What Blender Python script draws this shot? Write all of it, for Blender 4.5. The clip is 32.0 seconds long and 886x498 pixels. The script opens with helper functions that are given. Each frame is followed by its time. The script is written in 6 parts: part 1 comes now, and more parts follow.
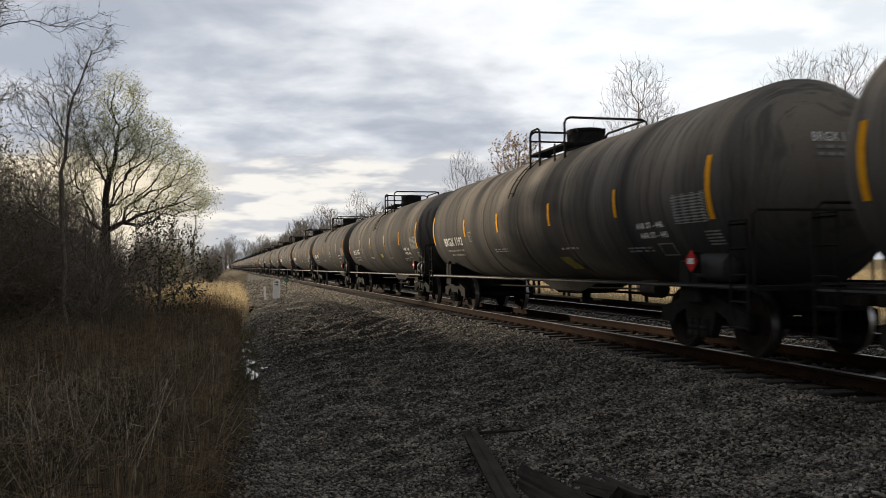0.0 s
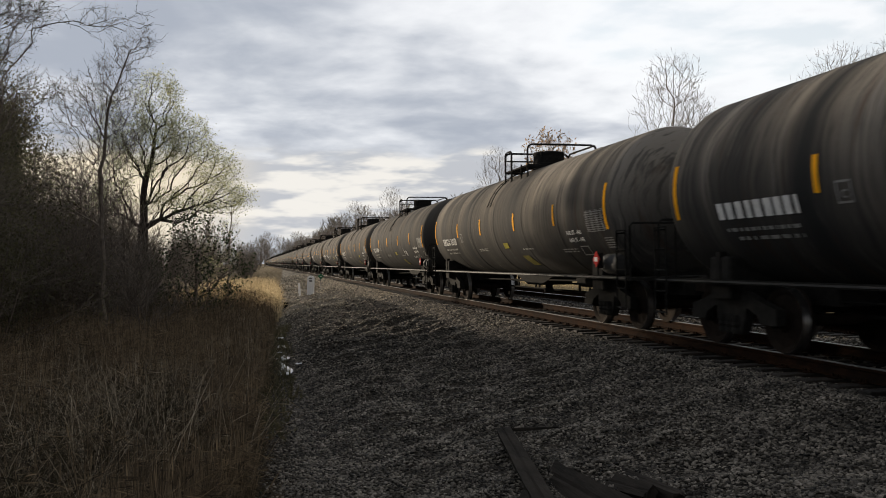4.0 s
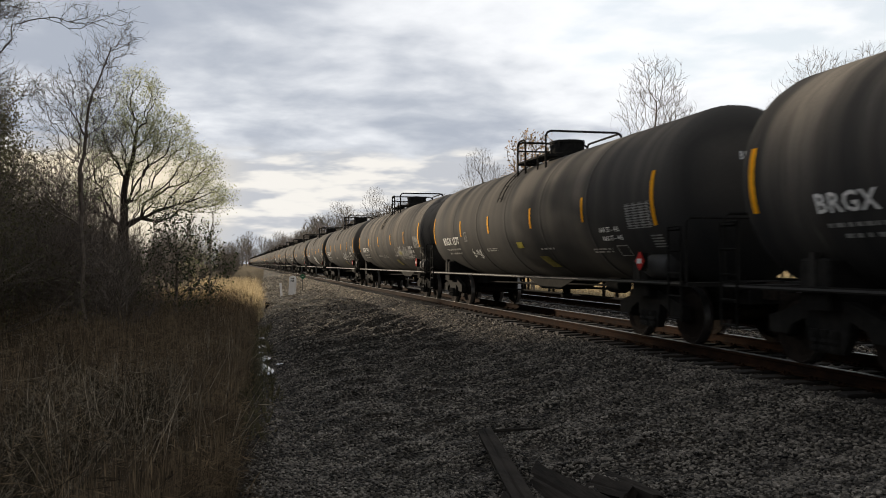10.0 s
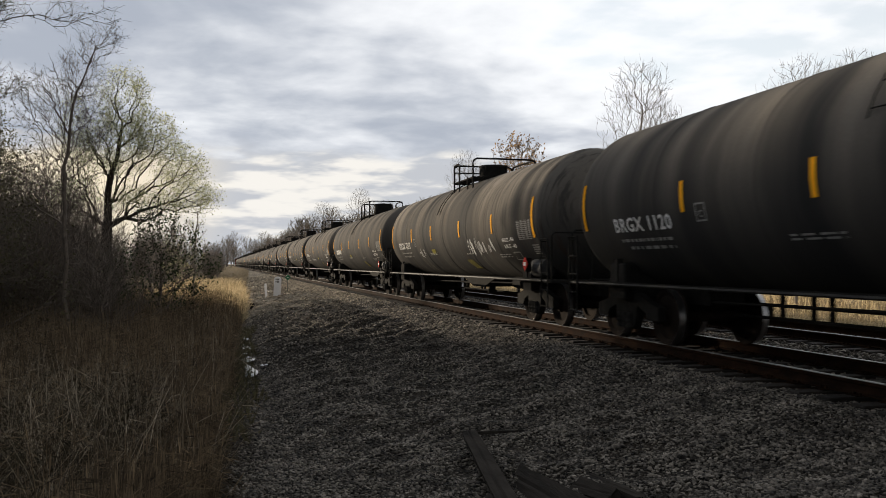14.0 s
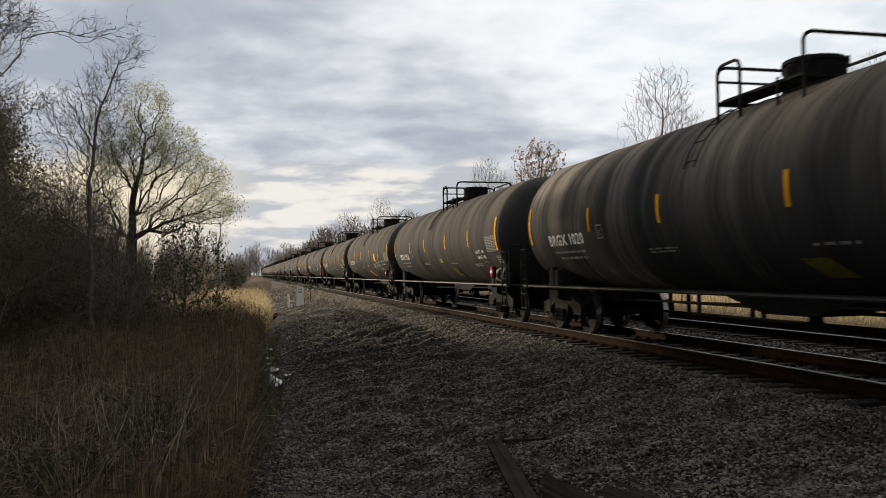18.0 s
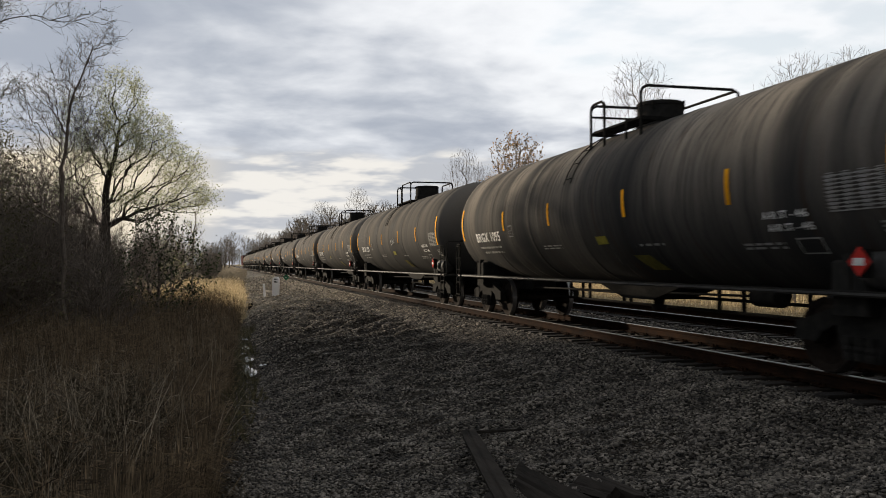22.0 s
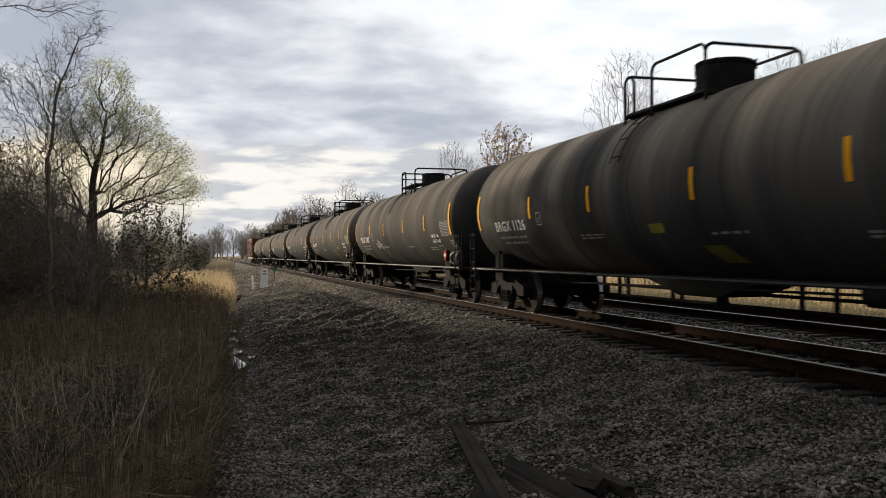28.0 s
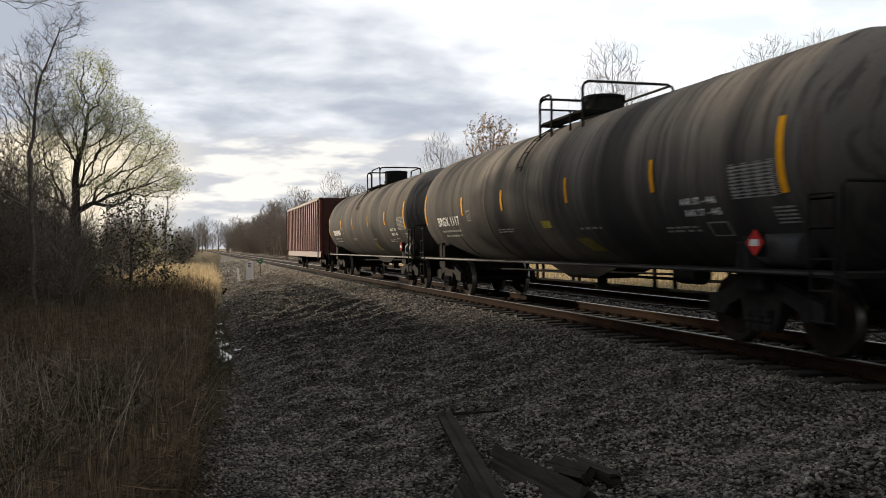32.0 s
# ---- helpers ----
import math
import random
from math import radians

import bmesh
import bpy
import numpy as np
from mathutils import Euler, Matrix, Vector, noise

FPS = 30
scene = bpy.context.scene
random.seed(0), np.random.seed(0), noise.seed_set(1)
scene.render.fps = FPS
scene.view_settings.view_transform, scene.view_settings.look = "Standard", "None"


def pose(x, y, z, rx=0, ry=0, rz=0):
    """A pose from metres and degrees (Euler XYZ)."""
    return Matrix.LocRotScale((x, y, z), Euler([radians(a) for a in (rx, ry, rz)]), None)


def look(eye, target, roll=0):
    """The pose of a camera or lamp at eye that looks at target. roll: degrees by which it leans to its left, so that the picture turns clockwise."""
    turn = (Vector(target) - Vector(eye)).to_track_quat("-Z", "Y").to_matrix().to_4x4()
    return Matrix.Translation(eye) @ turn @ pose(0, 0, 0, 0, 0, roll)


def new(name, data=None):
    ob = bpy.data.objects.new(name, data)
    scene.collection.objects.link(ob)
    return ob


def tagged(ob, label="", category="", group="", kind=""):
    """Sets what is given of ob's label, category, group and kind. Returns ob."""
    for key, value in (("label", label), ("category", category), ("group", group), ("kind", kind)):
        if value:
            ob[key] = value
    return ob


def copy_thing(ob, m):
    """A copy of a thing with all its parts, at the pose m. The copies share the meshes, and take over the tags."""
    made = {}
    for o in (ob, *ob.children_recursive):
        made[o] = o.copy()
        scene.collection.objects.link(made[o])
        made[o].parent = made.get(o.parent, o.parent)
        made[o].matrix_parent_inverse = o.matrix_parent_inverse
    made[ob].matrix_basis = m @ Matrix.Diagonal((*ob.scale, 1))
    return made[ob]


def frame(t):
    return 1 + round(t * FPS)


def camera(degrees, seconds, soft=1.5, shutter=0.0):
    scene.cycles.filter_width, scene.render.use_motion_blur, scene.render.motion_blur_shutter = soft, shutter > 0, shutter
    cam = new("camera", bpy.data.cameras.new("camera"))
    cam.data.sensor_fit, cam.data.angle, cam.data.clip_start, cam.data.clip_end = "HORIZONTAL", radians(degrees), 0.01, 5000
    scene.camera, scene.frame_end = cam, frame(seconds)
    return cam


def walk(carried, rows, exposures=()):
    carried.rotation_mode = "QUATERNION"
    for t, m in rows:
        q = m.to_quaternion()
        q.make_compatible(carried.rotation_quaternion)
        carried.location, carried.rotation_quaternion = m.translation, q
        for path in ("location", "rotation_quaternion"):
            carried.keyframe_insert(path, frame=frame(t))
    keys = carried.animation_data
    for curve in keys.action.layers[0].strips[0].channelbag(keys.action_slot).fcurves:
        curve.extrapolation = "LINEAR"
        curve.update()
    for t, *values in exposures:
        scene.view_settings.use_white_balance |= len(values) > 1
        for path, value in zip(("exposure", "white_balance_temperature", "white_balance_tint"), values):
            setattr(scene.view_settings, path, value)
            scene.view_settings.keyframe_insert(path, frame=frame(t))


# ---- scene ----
cam = camera(55.06, 32.0, soft=0.9, shutter=0.12)
EYE = (0.0, 0.0, 1.328)
PATH = [
    (0, 91.04, 0.72, -14.62), (0.5, 90.97, 0.17, -15.56), (1, 91.95, -0.04, -15.77), (1.5, 90.80, 0.75, -13.89),
    (2, 90.93, -0.00, -12.63), (2.5, 90.62, 0.30, -11.79), (4.5, 90.98, 0.63, -12.64), (5, 91.15, -0.06, -13.29),
    (5.5, 90.67, -1.04, -14.65), (6, 90.23, -0.66, -15.66), (6.5, 89.87, -0.15, -15.10), (7, 90.38, 0.92, -14.38),
    (7.5, 90.92, 1.07, -13.11), (8, 91.30, 0.60, -13.27), (8.5, 90.93, 0.73, -12.82), (9, 90.79, 0.56, -12.84),
    (9.5, 90.77, 0.45, -13.04), (10, 90.89, 0.31, -13.57), (10.5, 90.90, 0.45, -13.53), (11, 91.07, 0.27, -13.67),
    (11.5, 90.74, 0.45, -13.96), (12, 90.73, 0.69, -13.78), (12.5, 90.31, 0.59, -14.14), (13, 89.89, 0.63, -13.75),
    (13.5, 91.08, 0.62, -13.71), (14, 91.01, -0.05, -14.54), (14.5, 89.86, -0.21, -14.71),
    (16.5, 90.69, -0.55, -15.10), (17, 90.68, -0.34, -14.93), (17.5, 91.42, 0.00, -13.16), (18, 91.57, 0.65, -13.07),
    (18.5, 91.99, 0.09, -13.13), (19, 91.61, 0.96, -12.45), (19.5, 90.96, 0.58, -12.17), (20, 89.69, -0.24, -12.50),
    (20.5, 89.54, 0.01, -13.41), (21, 90.40, -0.55, -14.84), (21.5, 90.82, 0.35, -14.48), (22, 90.96, 0.19, -14.65),
    (22.5, 91.32, -0.12, -15.19), (23, 91.15, 0.07, -15.02), (23.5, 90.71, 0.53, -14.18), (24, 91.25, 1.14, -13.30),
    (24.5, 90.76, 1.44, -13.40), (25, 90.99, 0.75, -13.60), (25.5, 90.46, 0.00, -14.75), (27.5, 90.86, 0.09, -15.21),
    (28, 90.41, 0.19, -15.40), (28.5, 90.20, 0.20, -15.22), (29, 90.30, -0.34, -15.87), (29.5, 89.64, 0.30, -15.52),
    (30, 89.85, 0.19, -14.89), (30.5, 89.74, 0.15, -15.24), (31, 89.21, 0.39, -15.97), (31.5, 89.89, 0.03, -16.43),
    (32, 89.80, 0.59, -16.34),
]
# the lens opens and closes as the view tips from sky to ground
LIGHT = [(0, 1.29), (1, 1.08), (2, 1.18), (5, 1.21), (6, 1.33), (7, 1.36), (8, 1.29), (9, 1.22), (10, 1.25), (11, 1.21), (12, 1.25), (13, 1.29), (14, 1.25), (17, 1.27), (18, 1.16), (19, 1.10), (20, 1.32), (21, 1.32), (22, 1.18), (23, 1.24), (24, 1.29), (25, 1.21), (28, 1.32), (29, 1.36), (30, 1.41), (31, 1.48), (32, 1.41)]
walk(cam, [(t, pose(*EYE, rx, ry, rz)) for t, rx, ry, rz in PATH], LIGHT)

# ---- sky and light ----
SUN_AZ, SUN_EL = -28.0, 9.0     # degrees: to the left of the track's direction; height
AZ, EL = radians(SUN_AZ), radians(SUN_EL)
TO_SUN = Vector((math.sin(AZ) * math.cos(EL), math.cos(AZ) * math.cos(EL), math.sin(EL)))
world = bpy.data.worlds.new("world")
scene.world = world
world.use_nodes = True


class Nodes:
    """Short names for building a node tree."""

    def __init__(self, tree):
        self.tree = tree
        tree.nodes.clear()

    def link(self, a, b):
        self.tree.links.new(a, b)

    def math(self, op, a, b=0.0, clamp=False):
        n = self.tree.nodes.new("ShaderNodeMath")
        n.operation, n.use_clamp = op, clamp
        for i, v in enumerate((a, b)):
            if isinstance(v, (int, float)):
                n.inputs[i].default_value = v
            else:
                self.link(v, n.inputs[i])
        return n.outputs[0]

    def mix(self, fac, a, b, blend="MIX"):
        n = self.tree.nodes.new("ShaderNodeMix")
        n.data_type, n.blend_type = "RGBA", blend
        for i, v in ((0, fac), (6, a), (7, b)):
            if isinstance(v, (int, float)):
                n.inputs[i].default_value = v
            elif isinstance(v, tuple):
                n.inputs[i].default_value = (*v, 1)
            else:
                self.link(v, n.inputs[i])
        return n.outputs[2]

    def ramp(self, v, a, b, smooth=True):
        n = self.tree.nodes.new("ShaderNodeMapRange")
        n.interpolation_type = "SMOOTHSTEP" if smooth else "LINEAR"
        n.inputs["From Min"].default_value, n.inputs["From Max"].default_value = a, b
        self.link(v, n.inputs["Value"])
        return n.outputs["Result"]

    def noise(self, vec, scale, detail=4.0, rough=0.55):
        n = self.tree.nodes.new("ShaderNodeTexNoise")
        n.inputs["Scale"].default_value, n.inputs["Detail"].default_value, n.inputs["Roughness"].default_value = scale, detail, rough
        if vec is not None:
            self.link(vec, n.inputs["Vector"])
        return n.outputs[0]

    def mapping(self, vec, scale=(1, 1, 1), loc=(0, 0, 0)):
        n = self.tree.nodes.new("ShaderNodeMapping")
        n.inputs["Scale"].default_value, n.inputs["Location"].default_value = scale, loc
        self.link(vec, n.inputs["Vector"])
        return n.outputs[0]


GLOW_DIR = Vector((-0.21, 0.97, 0.11)).normalized()     # where the cloud is thinnest


def build_sky():
    n = Nodes(world.node_tree)
    new_node, link = n.tree.nodes.new, n.link
    out, bg = new_node("ShaderNodeOutputWorld"), new_node("ShaderNodeBackground")
    sky = new_node("ShaderNodeTexSky")
    sky.sky_type, sky.sun_disc = "NISHITA", False
    sky.sun_elevation, sky.sun_rotation = EL, AZ
    direction = new_node("ShaderNodeTexCoord").outputs["Generated"]
    axis = new_node("ShaderNodeSeparateXYZ")
    link(direction, axis.inputs[0])
    x, y, z = axis.outputs
    zz = n.math("ADD", n.math("MAXIMUM", z, 0.0), 0.15)
    flat = new_node("ShaderNodeCombineXYZ")
    link(n.math("DIVIDE", x, zz), flat.inputs[0])
    link(n.math("DIVIDE", y, zz), flat.inputs[1])
    # nearness to the sun, and to the bright part of the deck
    near_sun = new_node("ShaderNodeVectorMath")
    near_sun.operation = "DOT_PRODUCT"
    link(direction, near_sun.inputs[0])
    near_sun.inputs[1].default_value = GLOW_DIR
    glow = n.ramp(near_sun.outputs["Value"], 0.972, 0.998)
    facing = n.ramp(near_sun.outputs["Value"], -0.9, 0.75)
    bright_dir = new_node("ShaderNodeVectorMath")
    bright_dir.operation = "DOT_PRODUCT"
    link(direction, bright_dir.inputs[0])
    bright_dir.inputs[1].default_value = Vector((0.52, 0.78, 0.42)).normalized()
    bright = n.ramp(bright_dir.outputs["Value"], 0.88, 0.995)
    # the cloud deck: long soft rolls that crowd together towards the horizon
    warp = new_node("ShaderNodeVectorMath")
    warp.operation = "MULTIPLY_ADD"
    wander = new_node("ShaderNodeTexNoise")
    wander.inputs["Scale"].default_value, wander.inputs["Detail"].default_value = 0.9, 3.0
    link(flat.outputs[0], wander.inputs["Vector"])
    link(wander.outputs["Color"], warp.inputs[0])
    warp.inputs[1].default_value = (0.35, 0.35, 0.0)
    link(flat.outputs[0], warp.inputs[2])
    rolls = warp.outputs[0]
    big = n.noise(n.mapping(rolls, (1.1, 1.1, 1.0), (7.3, 2.9, 0)), 1.0, 4.0, 0.5)
    fine = n.noise(n.mapping(rolls, (3.6, 3.6, 1.0), (0.4, 7.7, 0)), 1.0, 6.0, 0.52)
    v = n.math("ADD", n.math("MULTIPLY", big, 0.6), n.math("MULTIPLY", fine, 0.4))
    v = n.math("ADD", v, n.math("MULTIPLY", bright, 0.20))
    belly = n.math("MULTIPLY", n.ramp(z, 0.12, 0.16), n.math("SUBTRACT", 1.0, n.ramp(z, 0.17, 0.27)))
    v = n.math("SUBTRACT", v, n.math("MULTIPLY", belly, 0.045))
    v = n.math("SUBTRACT", v, n.math("MULTIPLY", n.math("SUBTRACT", 1.0, n.ramp(n.math("DIVIDE", x, n.math("MAXIMUM", y, 0.1)), -0.15, 0.25)), 0.05))
    deck = n.mix(n.ramp(v, 0.34, 0.70), (0.42, 0.46, 0.535), (0.97, 0.985, 1.01))
    # pale strip under the deck's edge, with small lit clouds in it
    edge = n.math("ADD", z, n.math("MULTIPLY", n.math("SUBTRACT", fine, 0.5), 0.06))
    strip = n.math("SUBTRACT", 1.0, n.ramp(edge, 0.112, 0.140))
    lit_dir = new_node("ShaderNodeVectorMath")
    lit_dir.operation = "DOT_PRODUCT"
    link(direction, lit_dir.inputs[0])
    lit_dir.inputs[1].default_value = Vector((0.095, 0.99, 0.100)).normalized()
    lit = n.ramp(lit_dir.outputs["Value"], 0.992, 0.9995)
    puffs = n.noise(n.mapping(direction, (9.0, 9.0, 42.0), (2.3, 0.6, 0.0)), 1.0, 4.0, 0.55)
    small = n.ramp(n.math("ADD", puffs, n.math("MULTIPLY", lit, 0.05)), 0.50, 0.66)
    low = n.mix(small, (0.54, 0.56, 0.60), (0.90, 0.87, 0.82))
    low = n.mix(n.math("MULTIPLY", glow, 0.85), low, (1.05, 0.90, 0.64))
    clouds = n.mix(strip, deck, low)
    hole = n.math("MULTIPLY", n.ramp(v, 0.66, 0.78), 0.30)
    shade = n.math("ADD", n.math("MULTIPLY", facing, SKY_SPAN), 1.0 - SKY_SPAN)
    clouds = n.mix(1.0, clouds, shade, "MULTIPLY")
    blue = n.mix(1.0, sky.outputs[0], (0.17, 0.18, 0.19), "MULTIPLY")
    link(n.mix(hole, clouds, blue), bg.inputs[0])
    bg.inputs[1].default_value = SKY_STRENGTH
    link(bg.outputs[0], out.inputs[0])


SKY_STRENGTH, SKY_SPAN = 0.44, 0.52
build_sky()
sun = new("sun", bpy.data.lights.new("sun", "SUN"))
sun.data.energy, sun.data.angle, sun.data.color = 2.4, radians(1.0), (1.0, 0.85, 0.66)
sun.matrix_world = look((0, 0, 30), Vector((0, 0, 30)) - TO_SUN)


# ---- materials ----
def material(name, dark, light, scale=8.0, rough=0.7, metal=0.0, bump=0.2, bump_scale=None, stretch=(1, 1, 1), world_space=False,
             per_piece=0.0, island=0.0, stain=0.0, spec=0.3):
    """A surface that varies at two scales between two colours, with fine relief."""
    m = bpy.data.materials.new(name)
    m.use_nodes = True
    n = Nodes(m.node_tree)
    new_node, link = n.tree.nodes.new, n.link
    out, bsdf = new_node("ShaderNodeOutputMaterial"), new_node("ShaderNodeBsdfPrincipled")
    link(bsdf.outputs[0], out.inputs[0])
    vec = new_node("ShaderNodeNewGeometry").outputs["Position"] if world_space else new_node("ShaderNodeTexCoord").outputs["Object"]
    vec = n.mapping(vec, stretch)
    fine, wide = n.noise(vec, scale, 5.0, 0.62), n.noise(vec, scale * 0.17, 3.0, 0.5)
    v = n.math("ADD", n.math("MULTIPLY", n.ramp(fine, 0.3, 0.7), 0.55), n.math("MULTIPLY", n.ramp(wide, 0.3, 0.7), 0.45))
    col = n.mix(v, dark, light)
    if stain:
        spot = n.ramp(n.noise(vec, scale * 0.45, 6.0, 0.7), 0.55, 0.75)
        col = n.mix(n.math("MULTIPLY", spot, stain), col, tuple(c * 0.35 for c in dark))
    if per_piece:
        r = new_node("ShaderNodeObjectInfo").outputs["Random"]
        col = n.mix(1.0, col, n.math("ADD", n.math("MULTIPLY", r, per_piece), 1.0 - per_piece / 2), "MULTIPLY")
    if island:
        r = new_node("ShaderNodeNewGeometry").outputs["Random Per Island"]
        col = n.mix(1.0, col, n.math("ADD", n.math("MULTIPLY", r, island), 1.0 - island / 2), "MULTIPLY")
    link(col, bsdf.inputs["Base Color"])
    link(n.math("ADD", n.math("MULTIPLY", fine, 0.25), rough - 0.12, True), bsdf.inputs["Roughness"])
    bsdf.inputs["Metallic"].default_value = metal
    bsdf.inputs["Specular IOR Level"].default_value = spec
    if bump:
        b = new_node("ShaderNodeBump")
        b.inputs["Strength"].default_value, b.inputs["Distance"].default_value = bump, 0.02
        link(n.noise(vec, bump_scale or scale * 3, 4.0, 0.6), b.inputs["Height"])
        link(b.outputs[0], bsdf.inputs["Normal"])
    return m


def tank_material(name, paint, dust, amount):
    """Black tank paint with upright streaks of pale dust that wash down from the top, the upper flank's sheen painted
    in with it, and dull rust spots.
    """
    m = bpy.data.materials.new(name)
    m.use_nodes = True
    n = Nodes(m.node_tree)
    new_node, link = n.tree.nodes.new, n.link
    out, bsdf = new_node("ShaderNodeOutputMaterial"), new_node("ShaderNodeBsdfPrincipled")
    link(bsdf.outputs[0], out.inputs[0])
    pos = new_node("ShaderNodeTexCoord").outputs["Object"]
    r = new_node("ShaderNodeObjectInfo").outputs["Random"]
    shift = new_node("ShaderNodeCombineXYZ")
    link(n.math("MULTIPLY", r, 40.0), shift.inputs[1])
    link(n.math("MULTIPLY", r, 17.0), shift.inputs[0])
    moved = new_node("ShaderNodeVectorMath")
    link(pos, moved.inputs[0])
    link(shift.outputs[0], moved.inputs[1])
    vec = moved.outputs[0]
    axis = new_node("ShaderNodeSeparateXYZ")
    link(pos, axis.inputs[0])
    # bands of dust with black washed runs between them, finest on the dirtier cars
    bend = n.math("MULTIPLY", n.math("SUBTRACT", n.noise(vec, 0.7, 2.0, 0.5), 0.5), 0.5)
    lean = new_node("ShaderNodeCombineXYZ")
    link(bend, lean.inputs[1])
    leaned = new_node("ShaderNodeVectorMath")
    link(vec, leaned.inputs[0])
    link(lean.outputs[0], leaned.inputs[1])
    along = leaned.outputs[0]
    bands = n.noise(n.mapping(along, (0.05, 1.0, 0.03)), 0.8, 2.0, 0.45)
    streak = n.noise(n.mapping(along, (0.10, 1.0, 0.05)), 2.6, 3.0, 0.5)
    thin = n.noise(n.mapping(along, (0.4, 3.0, 0.12)), 4.0, 5.0, 0.65)
    grain = n.noise(vec, 26.0, 5.0, 0.65)
    dirty = n.ramp(r, 0.1, 0.9)
    # dust strengthens with height, which also stands for the sheen on the upper flank
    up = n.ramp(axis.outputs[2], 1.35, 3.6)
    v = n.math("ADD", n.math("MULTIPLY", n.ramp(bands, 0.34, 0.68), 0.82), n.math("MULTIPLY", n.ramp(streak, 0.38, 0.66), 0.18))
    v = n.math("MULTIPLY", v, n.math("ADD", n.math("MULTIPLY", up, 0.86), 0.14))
    v = n.math("MULTIPLY", v, n.math("ADD", n.math("MULTIPLY", grain, 0.5), 0.75))
    washed = n.math("MULTIPLY", n.ramp(thin, 0.50, 0.62), n.math("ADD", n.math("MULTIPLY", dirty, 0.55), 0.04))
    v = n.math("MULTIPLY", v, n.math("SUBTRACT", 1.0, washed))
    tone = n.math("ADD", n.math("MULTIPLY", r, 0.7), 0.60)
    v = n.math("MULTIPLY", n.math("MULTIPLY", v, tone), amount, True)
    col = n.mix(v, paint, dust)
    chalk = n.math("MULTIPLY", n.math("MULTIPLY", n.ramp(n.noise(n.mapping(along, (0.5, 4.0, 0.20)), 3.0, 4.0, 0.6), 0.60, 0.70), n.ramp(streak, 0.45, 0.6)), dirty)
    col = n.mix(n.math("MULTIPLY", chalk, 0.5), col, (0.22, 0.20, 0.17))
    rust = n.ramp(n.noise(vec, 3.3, 7.0, 0.75), 0.64, 0.74)
    run = n.math("MULTIPLY", n.ramp(n.noise(n.mapping(vec, (0.4, 2.2, 0.12)), 2.6, 5.0, 0.7), 0.56, 0.70), n.math("ADD", n.math("MULTIPLY", r, 0.8), 0.2))
    col = n.mix(n.math("MULTIPLY", n.math("MULTIPLY", n.math("MAXIMUM", rust, run), dirty), 0.55), col, (0.052, 0.026, 0.014))
    link(col, bsdf.inputs["Base Color"])
    link(n.math("ADD", n.math("MULTIPLY", v, 0.35), n.math("ADD", n.math("MULTIPLY", grain, 0.2), 0.66), True), bsdf.inputs["Roughness"])
    bsdf.inputs["Specular IOR Level"].default_value = 0.02
    b = new_node("ShaderNodeBump")
    b.inputs["Strength"].default_value, b.inputs["Distance"].default_value = 0.12, 0.01
    link(n.math("ADD", grain, n.math("MULTIPLY", thin, 0.8)), b.inputs["Height"])
    link(b.outputs[0], bsdf.inputs["Normal"])
    return m


